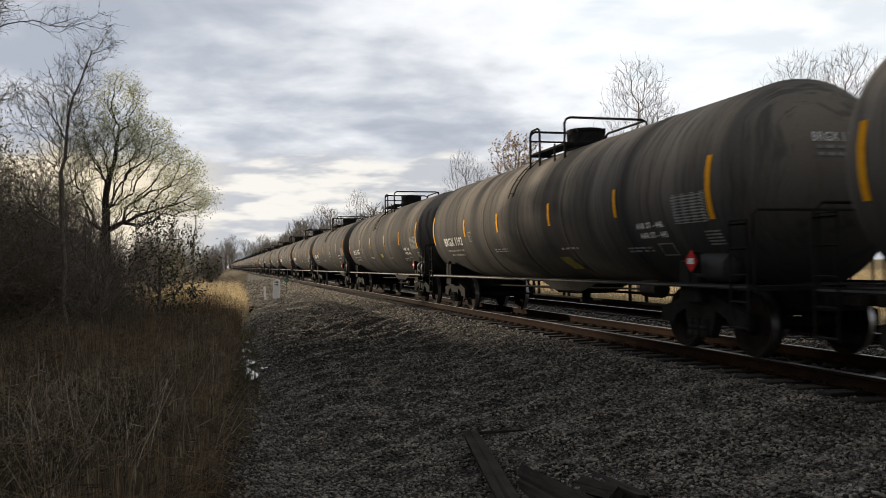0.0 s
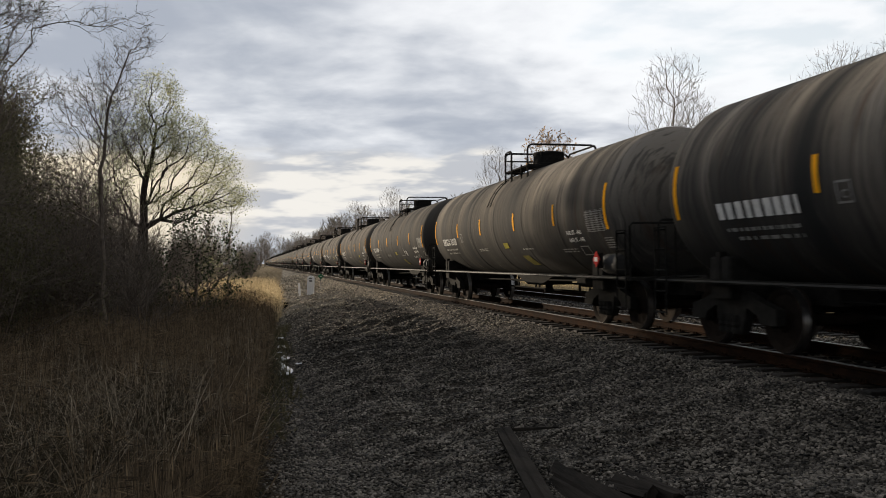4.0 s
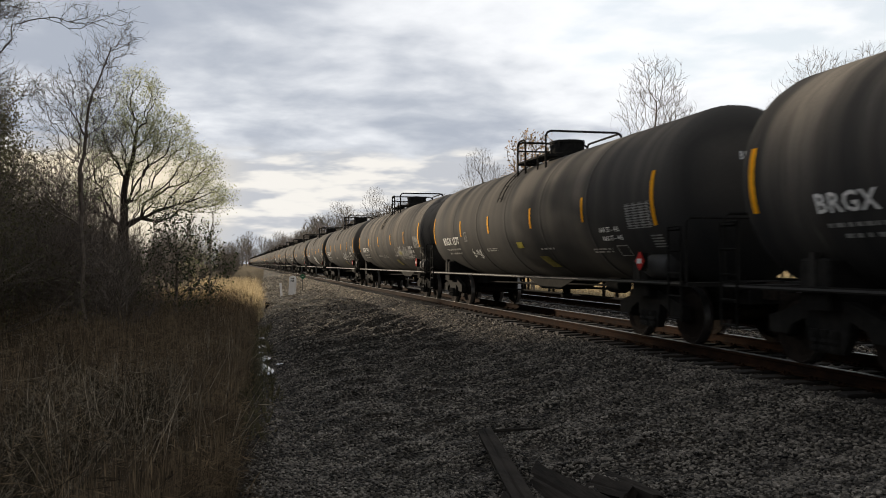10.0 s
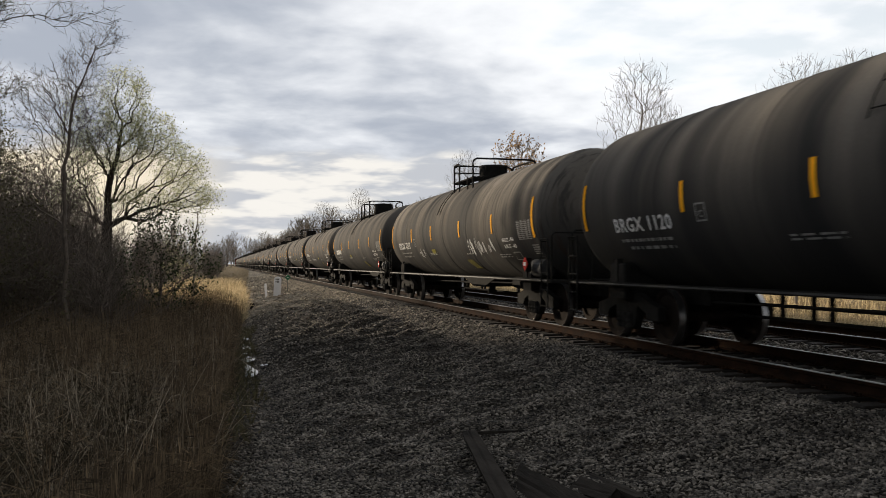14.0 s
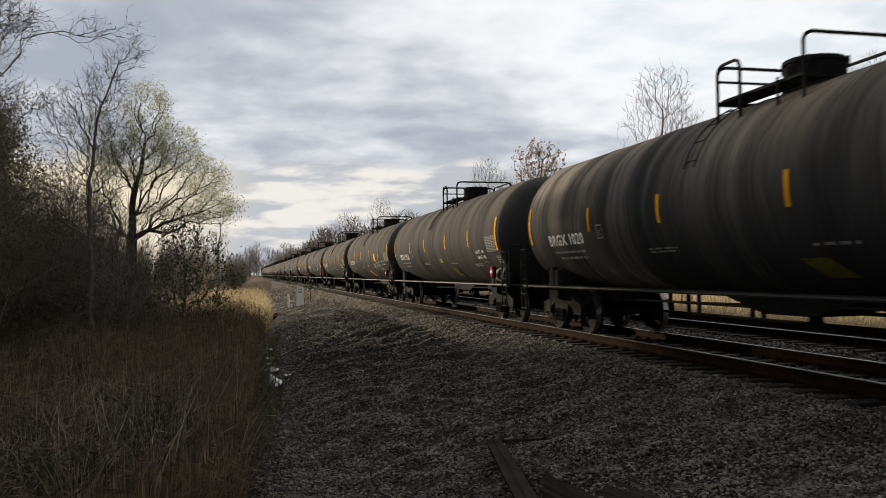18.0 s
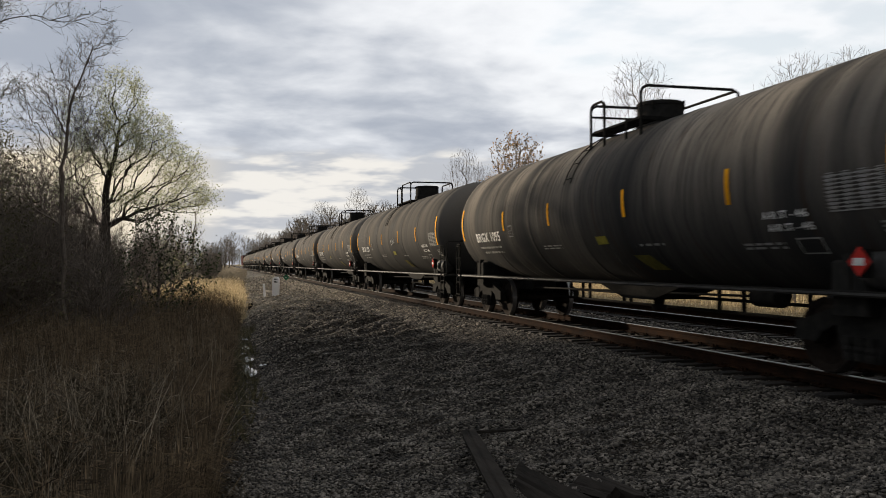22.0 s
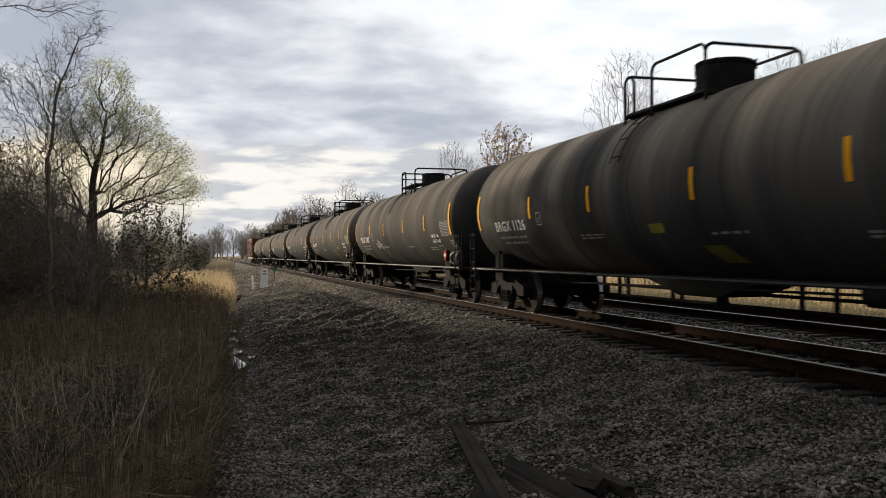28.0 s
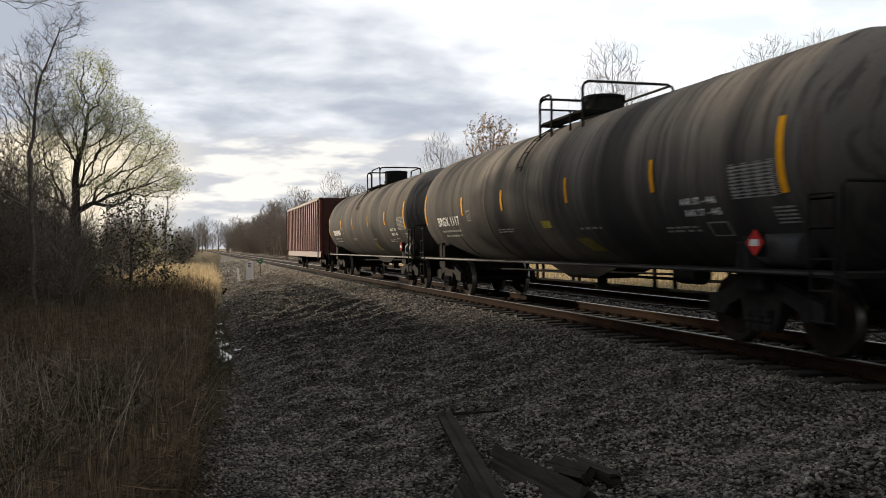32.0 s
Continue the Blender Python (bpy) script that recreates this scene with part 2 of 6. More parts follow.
def ground_material():
    """Grey ballast over the track bed, muddy soil and dead grass off it."""
    m = bpy.data.materials.new("ground")
    m.use_nodes = True
    n = Nodes(m.node_tree)
    new_node, link = n.tree.nodes.new, n.link
    out, bsdf = new_node("ShaderNodeOutputMaterial"), new_node("ShaderNodeBsdfPrincipled")
    link(bsdf.outputs[0], out.inputs[0])
    pos = new_node("ShaderNodeNewGeometry").outputs["Position"]
    axis = new_node("ShaderNodeSeparateXYZ")
    link(pos, axis.inputs[0])
    wobble = n.noise(pos, 0.6, 5.0, 0.6)
    cells = new_node("ShaderNodeTexVoronoi")
    cells.inputs["Scale"].default_value = 27.0
    link(pos, cells.inputs["Vector"])
    tone = new_node("ShaderNodeSeparateColor")
    link(cells.outputs["Color"], tone.inputs[0])
    stone = n.mix(tone.outputs[0], STONE_DARK, STONE_LIGHT)
    stone = n.mix(n.ramp(cells.outputs["Distance"], 0.42, 0.75), stone, (0.012, 0.011, 0.010))
    stone = n.mix(n.math("MULTIPLY", n.ramp(n.noise(pos, 0.9, 4.0, 0.6), 0.45, 0.7), 0.5), stone, (0.045, 0.034, 0.024))
    soil = n.mix(n.ramp(n.noise(pos, 7.0, 6.0, 0.65), 0.35, 0.7), (0.022, 0.016, 0.010), (0.085, 0.060, 0.034))
    field = n.mix(n.ramp(n.noise(pos, 1.2, 6.0, 0.65), 0.35, 0.7), (0.15, 0.105, 0.048), (0.32, 0.24, 0.12))
    side = n.math("ADD", axis.outputs[0], n.math("MULTIPLY", n.math("SUBTRACT", wobble, 0.5), 1.2))
    left = n.math("SUBTRACT", side, n.math("MULTIPLY", axis.outputs[1], 0.030))
    # sunlight on the far slope, put into a paler tan ballast colour
    far_lit = n.math("ADD", axis.outputs[1], n.math("MULTIPLY", wobble, 9.0))
    stone = n.mix(n.math("MULTIPLY", n.ramp(far_lit, 26.0, 56.0), 0.8), stone, n.mix(tone.outputs[0], (0.12, 0.102, 0.078), (0.46, 0.40, 0.31)))
    soil = n.mix(n.ramp(axis.outputs[1], 42.0, 52.0), soil, n.mix(0.5, soil, field))
    # rust and oil dirt between and beside the rails
    for centre in (7.88, 12.12):
        off = n.math("ABSOLUTE", n.math("SUBTRACT", side, centre))
        dirt = n.math("MULTIPLY", n.math("SUBTRACT", 1.0, n.ramp(off, 1.2, 2.0)), 0.8)
        stone = n.mix(dirt, stone, n.mix(tone.outputs[0], (0.016, 0.011, 0.007), (0.060, 0.040, 0.026)))
    col = n.mix(n.ramp(left, -0.35, 0.05), soil, stone)
    col = n.mix(n.ramp(side, 15.2, 16.2), col, field)
    link(col, bsdf.inputs["Base Color"])
    bsdf.inputs["Roughness"].default_value = 0.85
    bsdf.inputs["Specular IOR Level"].default_value = 0.05
    b = new_node("ShaderNodeBump")
    b.inputs["Strength"].default_value, b.inputs["Distance"].default_value = 0.9, 0.04
    b.invert = True
    lumps = n.math("ADD", n.math("MULTIPLY", cells.outputs["Distance"], 0.6), n.math("MULTIPLY", n.noise(pos, 3.5, 4.0, 0.7), 6.0))
    link(lumps, b.inputs["Height"])
    link(b.outputs[0], bsdf.inputs["Normal"])
    return m


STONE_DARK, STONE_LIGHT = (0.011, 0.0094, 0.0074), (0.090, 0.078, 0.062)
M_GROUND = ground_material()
M_STONE = material("ballast_stone", (0.015, 0.0128, 0.0104), (0.205, 0.178, 0.144), 14, 0.8, bump=0.3, world_space=True, island=1.9, spec=0.2)
# lit copy of M_STONE for the far slope, its sunlight in the colour
M_LIT_STONE = material("sunlit_ballast_stone", (0.15, 0.126, 0.096), (0.46, 0.395, 0.30), 30, 0.85, bump=0.3, world_space=True, island=1.4, spec=0.1)
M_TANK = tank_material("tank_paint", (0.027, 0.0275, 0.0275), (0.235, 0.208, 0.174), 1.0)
M_DARK = material("underframe_black", (0.012, 0.012, 0.011), (0.028, 0.026, 0.023), 9, 0.9, bump=0.25, per_piece=0.5, spec=0.03)
M_WHEEL = material("wheel_steel", (0.010, 0.008, 0.007), (0.030, 0.023, 0.018), 12, 0.9, 0.0, bump=0.2, spec=0.03)
M_TREAD = material("wheel_tread", (0.35, 0.34, 0.33), (0.6, 0.59, 0.58), 30, 0.35, 1.0, bump=0.05)
M_YELLOW = material("reflective_yellow", (0.70, 0.30, 0.010), (0.88, 0.42, 0.022), 14, 0.75, bump=0.05, per_piece=0.4, stain=0.25, spec=0.02)
M_WHITE = material("lettering_white", (0.55, 0.54, 0.51), (0.80, 0.79, 0.76), 22, 0.6, bump=0.0, stain=0.5, spec=0.02)
M_GREY = material("faded_lettering", (0.16, 0.16, 0.15), (0.34, 0.33, 0.31), 22, 0.65, bump=0.0, stain=0.4, spec=0.02)
M_SPRAY = material("sprayed_paint", (0.42, 0.42, 0.41), (0.70, 0.70, 0.68), 9, 0.55, bump=0.0, stain=0.2, spec=0.02)
M_RED = material("placard_red", (0.33, 0.022, 0.020), (0.48, 0.042, 0.032), 15, 0.8, bump=0.0, spec=0.02)
M_TAG = material("tag_yellow_green", (0.14, 0.125, 0.022), (0.32, 0.28, 0.048), 12, 0.55, bump=0.0, stain=0.3, spec=0.02)
M_OLDTAG = material("tag_faded_olive", (0.07, 0.062, 0.018), (0.16, 0.14, 0.036), 9, 0.7, bump=0.0, stain=0.4, spec=0.02)
M_RUST = material("rail_rust", (0.008, 0.0054, 0.0042), (0.032, 0.0160, 0.0085), 10, 0.9, bump=0.35, stretch=(1, 0.35, 1), world_space=True, spec=0.02)
M_HEAD = material("rail_head_steel", (0.10, 0.092, 0.084), (0.26, 0.25, 0.235), 20, 0.42, 1.0, bump=0.05, stretch=(1, 0.1, 1), world_space=True)
M_TIE = material("creosoted_wood", (0.008, 0.0066, 0.0050), (0.026, 0.020, 0.0145), 16, 0.85, bump=0.5, stretch=(0.2, 1, 1), per_piece=0.7)
M_OLDWOOD = material("weathered_tie_wood", (0.010, 0.009, 0.008), (0.052, 0.044, 0.036), 9, 0.95, bump=0.6, stretch=(1, 0.12, 1), stain=0.5, spec=0.05)
M_BARK = material("bark", (0.022, 0.017, 0.013), (0.065, 0.050, 0.038), 12, 0.9, bump=0.5, stretch=(1, 1, 0.3))
M_TWIG = material("twig_bark", (0.065, 0.052, 0.041), (0.22, 0.175, 0.135), 10, 0.85, bump=0.0, island=0.6)
# paler than M_TWIG: distance haze of the far trees put into the colour
M_PALE_TWIG = material("pale_hazy_twig", (0.13, 0.108, 0.085), (0.30, 0.255, 0.205), 10, 0.85, bump=0.0, island=0.6)
# reeds split by light: near tangle darker, M_REED raised for the skylit back
M_TANGLE = material("shaded_reed", (0.018, 0.0125, 0.0070), (0.104, 0.073, 0.040), 5, 0.8, bump=0.0, world_space=True, island=1.8)
M_REED = material("dead_reed", (0.068, 0.048, 0.028), (0.245, 0.178, 0.104), 5, 0.8, bump=0.0, world_space=True, island=1.7)
M_STALK = material("broken_stalk", (0.17, 0.135, 0.090), (0.46, 0.38, 0.27), 5, 0.75, bump=0.0, island=1.2)
M_CONCRETE = material("white_concrete", (0.80, 0.79, 0.77), (0.92, 0.91, 0.90), 14, 0.85, bump=0.2, stain=0.08)
M_EDGE = material("worn_black_edge", (0.020, 0.019, 0.018), (0.055, 0.052, 0.048), 12, 0.7, bump=0.1)
M_SIGN = material("green_sign", (0.012, 0.10, 0.045), (0.022, 0.16, 0.075), 10, 0.45, bump=0.0)
M_POST = material("post_steel", (0.06, 0.06, 0.05), (0.14, 0.13, 0.11), 12, 0.6, 0.5, bump=0.1)
M_CARRED = material("freight_red", (0.11, 0.024, 0.018), (0.23, 0.055, 0.038), 7, 0.7, bump=0.15, stretch=(1, 1, 0.25), stain=0.4)
M_CARDARK = material("freight_brown", (0.050, 0.018, 0.014), (0.11, 0.040, 0.030), 7, 0.75, bump=0.15, stain=0.4)
M_LITTER = material("white_litter", (0.55, 0.55, 0.55), (0.8, 0.8, 0.8), 12, 0.5, bump=0.2)


def leaf_material(name, dark, light):
    """Thin leaves that let some light through."""
    m = material(name, dark, light, 6, 0.65, bump=0.0, island=0.9)
    nt = m.node_tree
    bsdf = next(k for k in nt.nodes if k.type == "BSDF_PRINCIPLED")
    out = next(k for k in nt.nodes if k.type == "OUTPUT_MATERIAL")
    through_leaf, both = nt.nodes.new("ShaderNodeBsdfTranslucent"), nt.nodes.new("ShaderNodeMixShader")
    both.inputs[0].default_value = 0.5
    nt.links.new(bsdf.inputs["Base Color"].links[0].from_socket, through_leaf.inputs[0])
    nt.links.new(bsdf.outputs[0], both.inputs[1])
    nt.links.new(through_leaf.outputs[0], both.inputs[2])
    nt.links.new(both.outputs[0], out.inputs[0])
    return m


M_STRAW = leaf_material("dry_grass", (0.30, 0.225, 0.125), (0.57, 0.46, 0.275))
M_WILLOW = leaf_material("willow_leaf", (0.24, 0.245, 0.125), (0.46, 0.46, 0.25))
M_TANLEAF = leaf_material("dead_leaf", (0.17, 0.105, 0.055), (0.34, 0.23, 0.13))
M_GREENLEAF = leaf_material("dark_leaf", (0.022, 0.032, 0.014), (0.060, 0.075, 0.030))
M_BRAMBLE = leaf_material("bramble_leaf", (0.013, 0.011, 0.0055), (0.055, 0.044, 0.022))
M_BROWNLEAF = leaf_material("olive_leaf", (0.055, 0.050, 0.026), (0.145, 0.128, 0.065))


def water_material():
    m = bpy.data.materials.new("ditch_water")
    m.use_nodes = True
    b = m.node_tree.nodes["Principled BSDF"]
    b.inputs["Base Color"].default_value, b.inputs["Roughness"].default_value = (0.012, 0.012, 0.009, 1), 0.04
    n = m.node_tree.nodes.new("ShaderNodeTexNoise")
    n.inputs["Scale"].default_value = 7.0
    k = m.node_tree.nodes.new("ShaderNodeBump")
    k.inputs["Strength"].default_value, k.inputs["Distance"].default_value = 0.1, 0.01
    m.node_tree.links.new(n.outputs[0], k.inputs["Height"])
    m.node_tree.links.new(k.outputs[0], b.inputs["Normal"])
    return m


M_WATER = water_material()


# ---- mesh tools ----
class Shape:
    """Collects corners and faces of one part."""

    def __init__(self):
        self.v, self.f, self.slots = [], [], []

    def add(self, verts, faces, slot=0):
        k = len(self.v)
        self.v.extend(tuple(p) for p in verts)
        self.f.extend(tuple(i + k for i in f) for f in faces)
        self.slots.extend([slot] * len(faces))
        return self

    def box(self, x0, x1, y0, y1, z0, z1, m=None, cut=0.0, slot=0):
        """A box, its upright edges and ends cut off by cut metres where given."""
        if cut:
            c = cut
            ring = [(x0 + c, y0), (x1 - c, y0), (x1, y0 + c), (x1, y1 - c), (x1 - c, y1), (x0 + c, y1), (x0, y1 - c), (x0, y0 + c)]
            mx, my = (x0 + x1) / 2, (y0 + y1) / 2
            inner = [(x + (c if x < mx else -c), y + (c if y < my else -c)) for x, y in ring]
            vs = [(x, y, z0) for x, y in ring] + [(x, y, z1 - c) for x, y in ring] + [(x, y, z1) for x, y in inner]
            fs = [tuple(range(7, -1, -1)), tuple(range(16, 24))]
            for k in (0, 8):
                fs += [(k + i, k + (i + 1) % 8, k + 8 + (i + 1) % 8, k + 8 + i) for i in range(8)]
        else:
            vs = [(x, y, z) for z in (z0, z1) for x, y in ((x0, y0), (x1, y0), (x1, y1), (x0, y1))]
            fs = [(3, 2, 1, 0), (4, 5, 6, 7), (0, 1, 5, 4), (1, 2, 6, 5), (2, 3, 7, 6), (3, 0, 4, 7)]
        if m is not None:
            vs = [m @ Vector(p) for p in vs]
        return self.add(vs, fs, slot)

    def tube(self, pts, radii, sides=6, caps=True, slot=0):
        pts = [Vector(p) for p in pts]
        if isinstance(radii, (int, float)):
            radii = [radii] * len(pts)
        vs, fs = [], []
        d0 = (pts[1] - pts[0]).normalized()
        side = d0.orthogonal().normalized()
        for i, p in enumerate(pts):
            d = (pts[min(i + 1, len(pts) - 1)] - pts[max(i - 1, 0)]).normalized()
            side = (side - d * side.dot(d)).normalized()
            other = d.cross(side)
            for k in range(sides):
                a = 2 * math.pi * k / sides
                vs.append(p + (side * math.cos(a) + other * math.sin(a)) * radii[i])
        for i in range(len(pts) - 1):
            for k in range(sides):
                a, b = i * sides + k, i * sides + (k + 1) % sides
                fs.append((a, b, b + sides, a + sides))
        if caps:
            fs.append(tuple(range(sides - 1, -1, -1)))
            fs.append(tuple(range(len(vs) - sides, len(vs))))
        return self.add(vs, fs, slot)

    def lathe(self, profile, sides, m, slots=None):
        """Turns (radius, height) pairs round the local z axis."""
        vs, fs, sl = [], [], []
        for r, h in profile:
            for k in range(sides):
                a = 2 * math.pi * k / sides
                vs.append(m @ Vector((r * math.cos(a), r * math.sin(a), h)))
        for i in range(len(profile) - 1):
            for k in range(sides):
                a, b = i * sides + k, i * sides + (k + 1) % sides
                fs.append((a, b, b + sides, a + sides))
                sl.append(slots[i] if slots else 0)
        fs += [tuple(range(sides - 1, -1, -1)), tuple(range(len(vs) - sides, len(vs)))]
        sl += [sl[0], sl[-1]]
        k = len(self.v)
        self.v.extend(tuple(p) for p in vs)
        self.f.extend(tuple(i + k for i in f) for f in fs)
        self.slots.extend(sl)
        return self

    def mesh(self, name, mats, smooth=False):
        me = bpy.data.meshes.new(name)
        me.from_pydata(self.v, [], self.f)
        for m in (mats if isinstance(mats, (list, tuple)) else [mats]):
            me.materials.append(m)
        if any(self.slots):
            me.polygons.foreach_set("material_index", self.slots)
        if smooth:
            me.polygons.foreach_set("use_smooth", [True] * len(me.polygons))
            me.set_sharp_from_angle(angle=radians(38))
        me.update()
        return me


def part(name, shape, mats, parent, label="", smooth=False):
    """One mesh object under a thing or a part."""
    me = shape if isinstance(shape, bpy.types.Mesh) else shape.mesh(name, mats, smooth)
    ob = new(name, me)
    ob.parent = parent
    if label:
        tagged(ob, label)
    return ob


def thing(name, label, category, group="", kind=""):
    return tagged(new(name), label, category, group, kind)


def soup(name, verts, faces_per, mats):
    """A mesh of many equal small pieces from an array (pieces, corners, 3)."""
    n, k, _ = verts.shape
    faces = (np.asarray(faces_per)[None] + (np.arange(n) * k)[:, None, None])
    c = faces.shape[2]
    me = bpy.data.meshes.new(name)
    flat = faces.reshape(-1, c)
    me.vertices.add(n * k)
    me.vertices.foreach_set("co", np.ascontiguousarray(verts, dtype=np.float32).ravel())
    me.loops.add(flat.size)
    me.loops.foreach_set("vertex_index", flat.ravel().astype(np.int32))
    me.polygons.add(len(flat))
    me.polygons.foreach_set("loop_start", (np.arange(len(flat)) * c).astype(np.int32))
    me.polygons.foreach_set("loop_total", np.full(len(flat), c, dtype=np.int32))
    me.materials.append(mats)
    me.update()
    me.validate()
    return me


# ---- the ground ----
TRACK_X, TRACK_GAP, RAIL = 7.88, 4.24, 0.755


def smooth(a, b, v):
    u = np.clip((v - a) / (b - a), 0.0, 1.0)
    return u * u * (3 - 2 * u)


def ground_z(x, y):
    """Height of the ground; rail tops are at 0."""
    x, y = np.asarray(x, float), np.asarray(y, float)
    left = TRACK_X - x
    z = -0.225 - 0.10 * smooth(1.5, 2.3, left) - 0.80 * np.clip((left - 2.0) / 4.9, 0, 1) ** 0.9
    z = z - 0.16 * np.exp(-((x - 0.55 - 0.012 * y) / 0.45) ** 2) * smooth(9, 15, y)
    z = z + 0.5 * smooth(6, 25, -x)
    # the heap that the old ties lie in, and the stand of the viewer
    z = z + 0.50 * np.exp(-(((x - 4.3) / 1.7) ** 2 + ((y - 4.5) / 1.15) ** 2))
    stand = np.exp(-((x / 2.2) ** 2 + (y / 2.6) ** 2))
    z = z * (1 - stand) - 0.28 * stand
    # ridges of dumped ballast down the slope
    slope = smooth(2.2, 3.2, left) * (1 - smooth(5.8, 7.0, left))
    along = 0.88 * y - 0.47 * x + 0.5 * np.sin(0.9 * x + 0.2 * y)
    rough = 0.03 + 0.085 * smooth(13, 24, y) * (1 - 0.6 * smooth(48, 60, y))
    z = z + slope * rough * (np.sin(4.4 * along + 1.3 * np.sin(0.37 * y)) * (0.6 + 0.4 * np.sin(0.83 * y + 0.9 * x)) + 0.5 * np.sin(9.7 * along + 0.8 * x))
    z = z + slope * (0.045 * np.sin(3.7 * y + 2.1 * np.sin(1.9 * x)) * np.sin(2.9 * x - 1.3 * y) + 0.026 * np.sin(6.1 * x + 2.7 * y) * np.sin(5.3 * y - 2.2 * x + 1.0))
    # beyond the second track the bank falls, then the field lies level
    z = z - 0.45 * smooth(14.4, 17.5, x)
    return z


def build_ground():
    xs = np.concatenate(([-3000, -900, -300, -120, -60, -40, -30], np.arange(-24, -2, 1.0), np.arange(-2, 9, 0.2), np.arange(9, 24, 0.5),
                         [26, 30, 40, 60, 120, 300, 900, 3000]))
    ys = np.concatenate(([-3000, -600, -100, -30, -10, -5], np.arange(-3, 20, 0.2), np.arange(20, 60, 0.22), np.arange(60, 120, 3.0),
                         [125, 140, 170, 220, 300, 450, 700, 1200, 3000]))
    X, Y = np.meshgrid(xs, ys)
    Z = ground_z(X, Y)
    nx = len(xs)
    v = np.stack([X, Y, Z], -1).reshape(-1, 3)
    i = (np.arange(len(ys) - 1)[:, None] * nx + np.arange(nx - 1)[None]).ravel()
    f = np.stack([i, i + 1, i + nx + 1, i + nx], 1)
    me = bpy.data.meshes.new("ground")
    me.from_pydata(v.tolist(), [], f.tolist())
    me.materials.append(M_GROUND)
    me.polygons.foreach_set("use_smooth", [True] * len(me.polygons))
    tagged(new("ground", me), "dark grey ballast slope falling to a muddy reed-grown ditch", "ground", kind="structure")


build_ground()


# ---- the two tracks ----
def rail_profile():
    """Half outline of a rail, foot to head, and its mirror."""
    half = [(0.070, -0.172), (0.070, -0.161), (0.014, -0.145), (0.009, -0.120), (0.009, -0.060), (0.016, -0.046), (0.036, -0.040), (0.037, -0.008), (0.030, 0.0)]
    return half + [(-x, z) for x, z in reversed(half)]


def build_track(x0, name, label, ties):
    track = thing(name, label, "railway track", kind="structure")
    prof = rail_profile()
    k = len(prof)
    for s in (-1, 1):
        sh = Shape()
        ys = [-80, 0, 20, 60, 150, 400, 700]
        xo = [0] * 7
        for j in range(1, 13):
            ys.append(700 + 60 * j)
            xo.append(-0.5 * (60 * j) ** 2 / 2500)
        vs = [(x0 + s * RAIL + dx + px, y, pz) for y, dx in zip(ys, xo) for px, pz in prof]
        fs, sl = [], []
        for a in range(len(ys) - 1):
            for b in range(k):
                c = (b + 1) % k
                fs.append((a * k + b, a * k + c, (a + 1) * k + c, (a + 1) * k + b))
                sl.append(1 if b in (7, 8, 9) else 0)
        sh.add(vs, fs)
        sh.slots = sl
        part("rail", sh, [M_RUST, M_HEAD], track, "rusty steel rail with a polished head")
    tie = Shape().box(-1.3, 1.3, -0.115, 0.115, -0.36, -0.175, cut=0.012).mesh("tie", M_TIE)
    plate = Shape()
    for s in (-1, 1):
        plate.box(s * RAIL - 0.17, s * RAIL + 0.17, -0.09, 0.09, -0.178, -0.166)
        for a in (-1, 1):
            for b in (-1, 1):
                plate.box(s * RAIL + a * 0.085 - 0.014, s * RAIL + a * 0.085 + 0.014, b * 0.05 - 0.01, b * 0.05 + 0.01, -0.17, -0.138)
    plate = plate.mesh("tie_plate", M_RUST)
    rng = random.Random(5)
    for i in range(ties):
        o = part("tie", tie, None, track)
        o.matrix_basis = pose(x0 + rng.uniform(-0.05, 0.05), 1.0 + 0.52 * i + rng.uniform(-0.03, 0.03), rng.uniform(-0.012, 0.006), 0, 0, rng.uniform(-1, 1))
        if i < 70:
            p = part("tie_plate", plate, None, track)
            p.matrix_basis = pose(x0, o.location.y, 0)
    far = Shape()
    for i in range(ties, 900):
        far.box(x0 - 1.3, x0 + 1.3, 1.0 + 0.52 * i - 0.115, 1.0 + 0.52 * i + 0.115, -0.36, -0.18)
    tagged(part("far_ties", far, M_TIE, track), kind="stuff")


build_track(TRACK_X, "track_1", "rusty railway track with creosoted ties on grey ballast", 150)
build_track(TRACK_X + TRACK_GAP, "track_2", "second rusty railway track running alongside the first", 150)


# ---- the train ----
R_TANK, Z_TANK, HALF, HEAD = 1.48, 2.38, 7.78, 0.66
CAR = 18.1


def travelled(t):
    return 21.43 * t + 0.004 * t * t


def on_tank(y, s, lift=0.012):
    """A place on the tank's side that faces the path: s metres of arc above its middle."""
    a = s / R_TANK
    return (-(R_TANK + lift) * math.cos(a), y, Z_TANK + (R_TANK + lift) * math.sin(a))


def arc(z):
    return R_TANK * math.asin((z - Z_TANK) / R_TANK)


def tank_patch(sh, y0, y1, s0, s1, lift=0.012, rows=4, skew=0.0):
    """A thin plate bent to the tank between two stations and two heights."""
    vs = []
    for i in range(rows + 1):
        s = s0 + (s1 - s0) * i / rows
        dy = skew * i / rows
        vs += [on_tank(y0 + dy, s, lift), on_tank(y1 + dy, s, lift)]
    fs = [(2 * i, 2 * i + 1, 2 * i + 3, 2 * i + 2) if y1 < y0 else (2 * i + 1, 2 * i, 2 * i + 2, 2 * i + 3) for i in range(rows)]
    return sh.add(vs, fs)


FONT_CACHE = {}


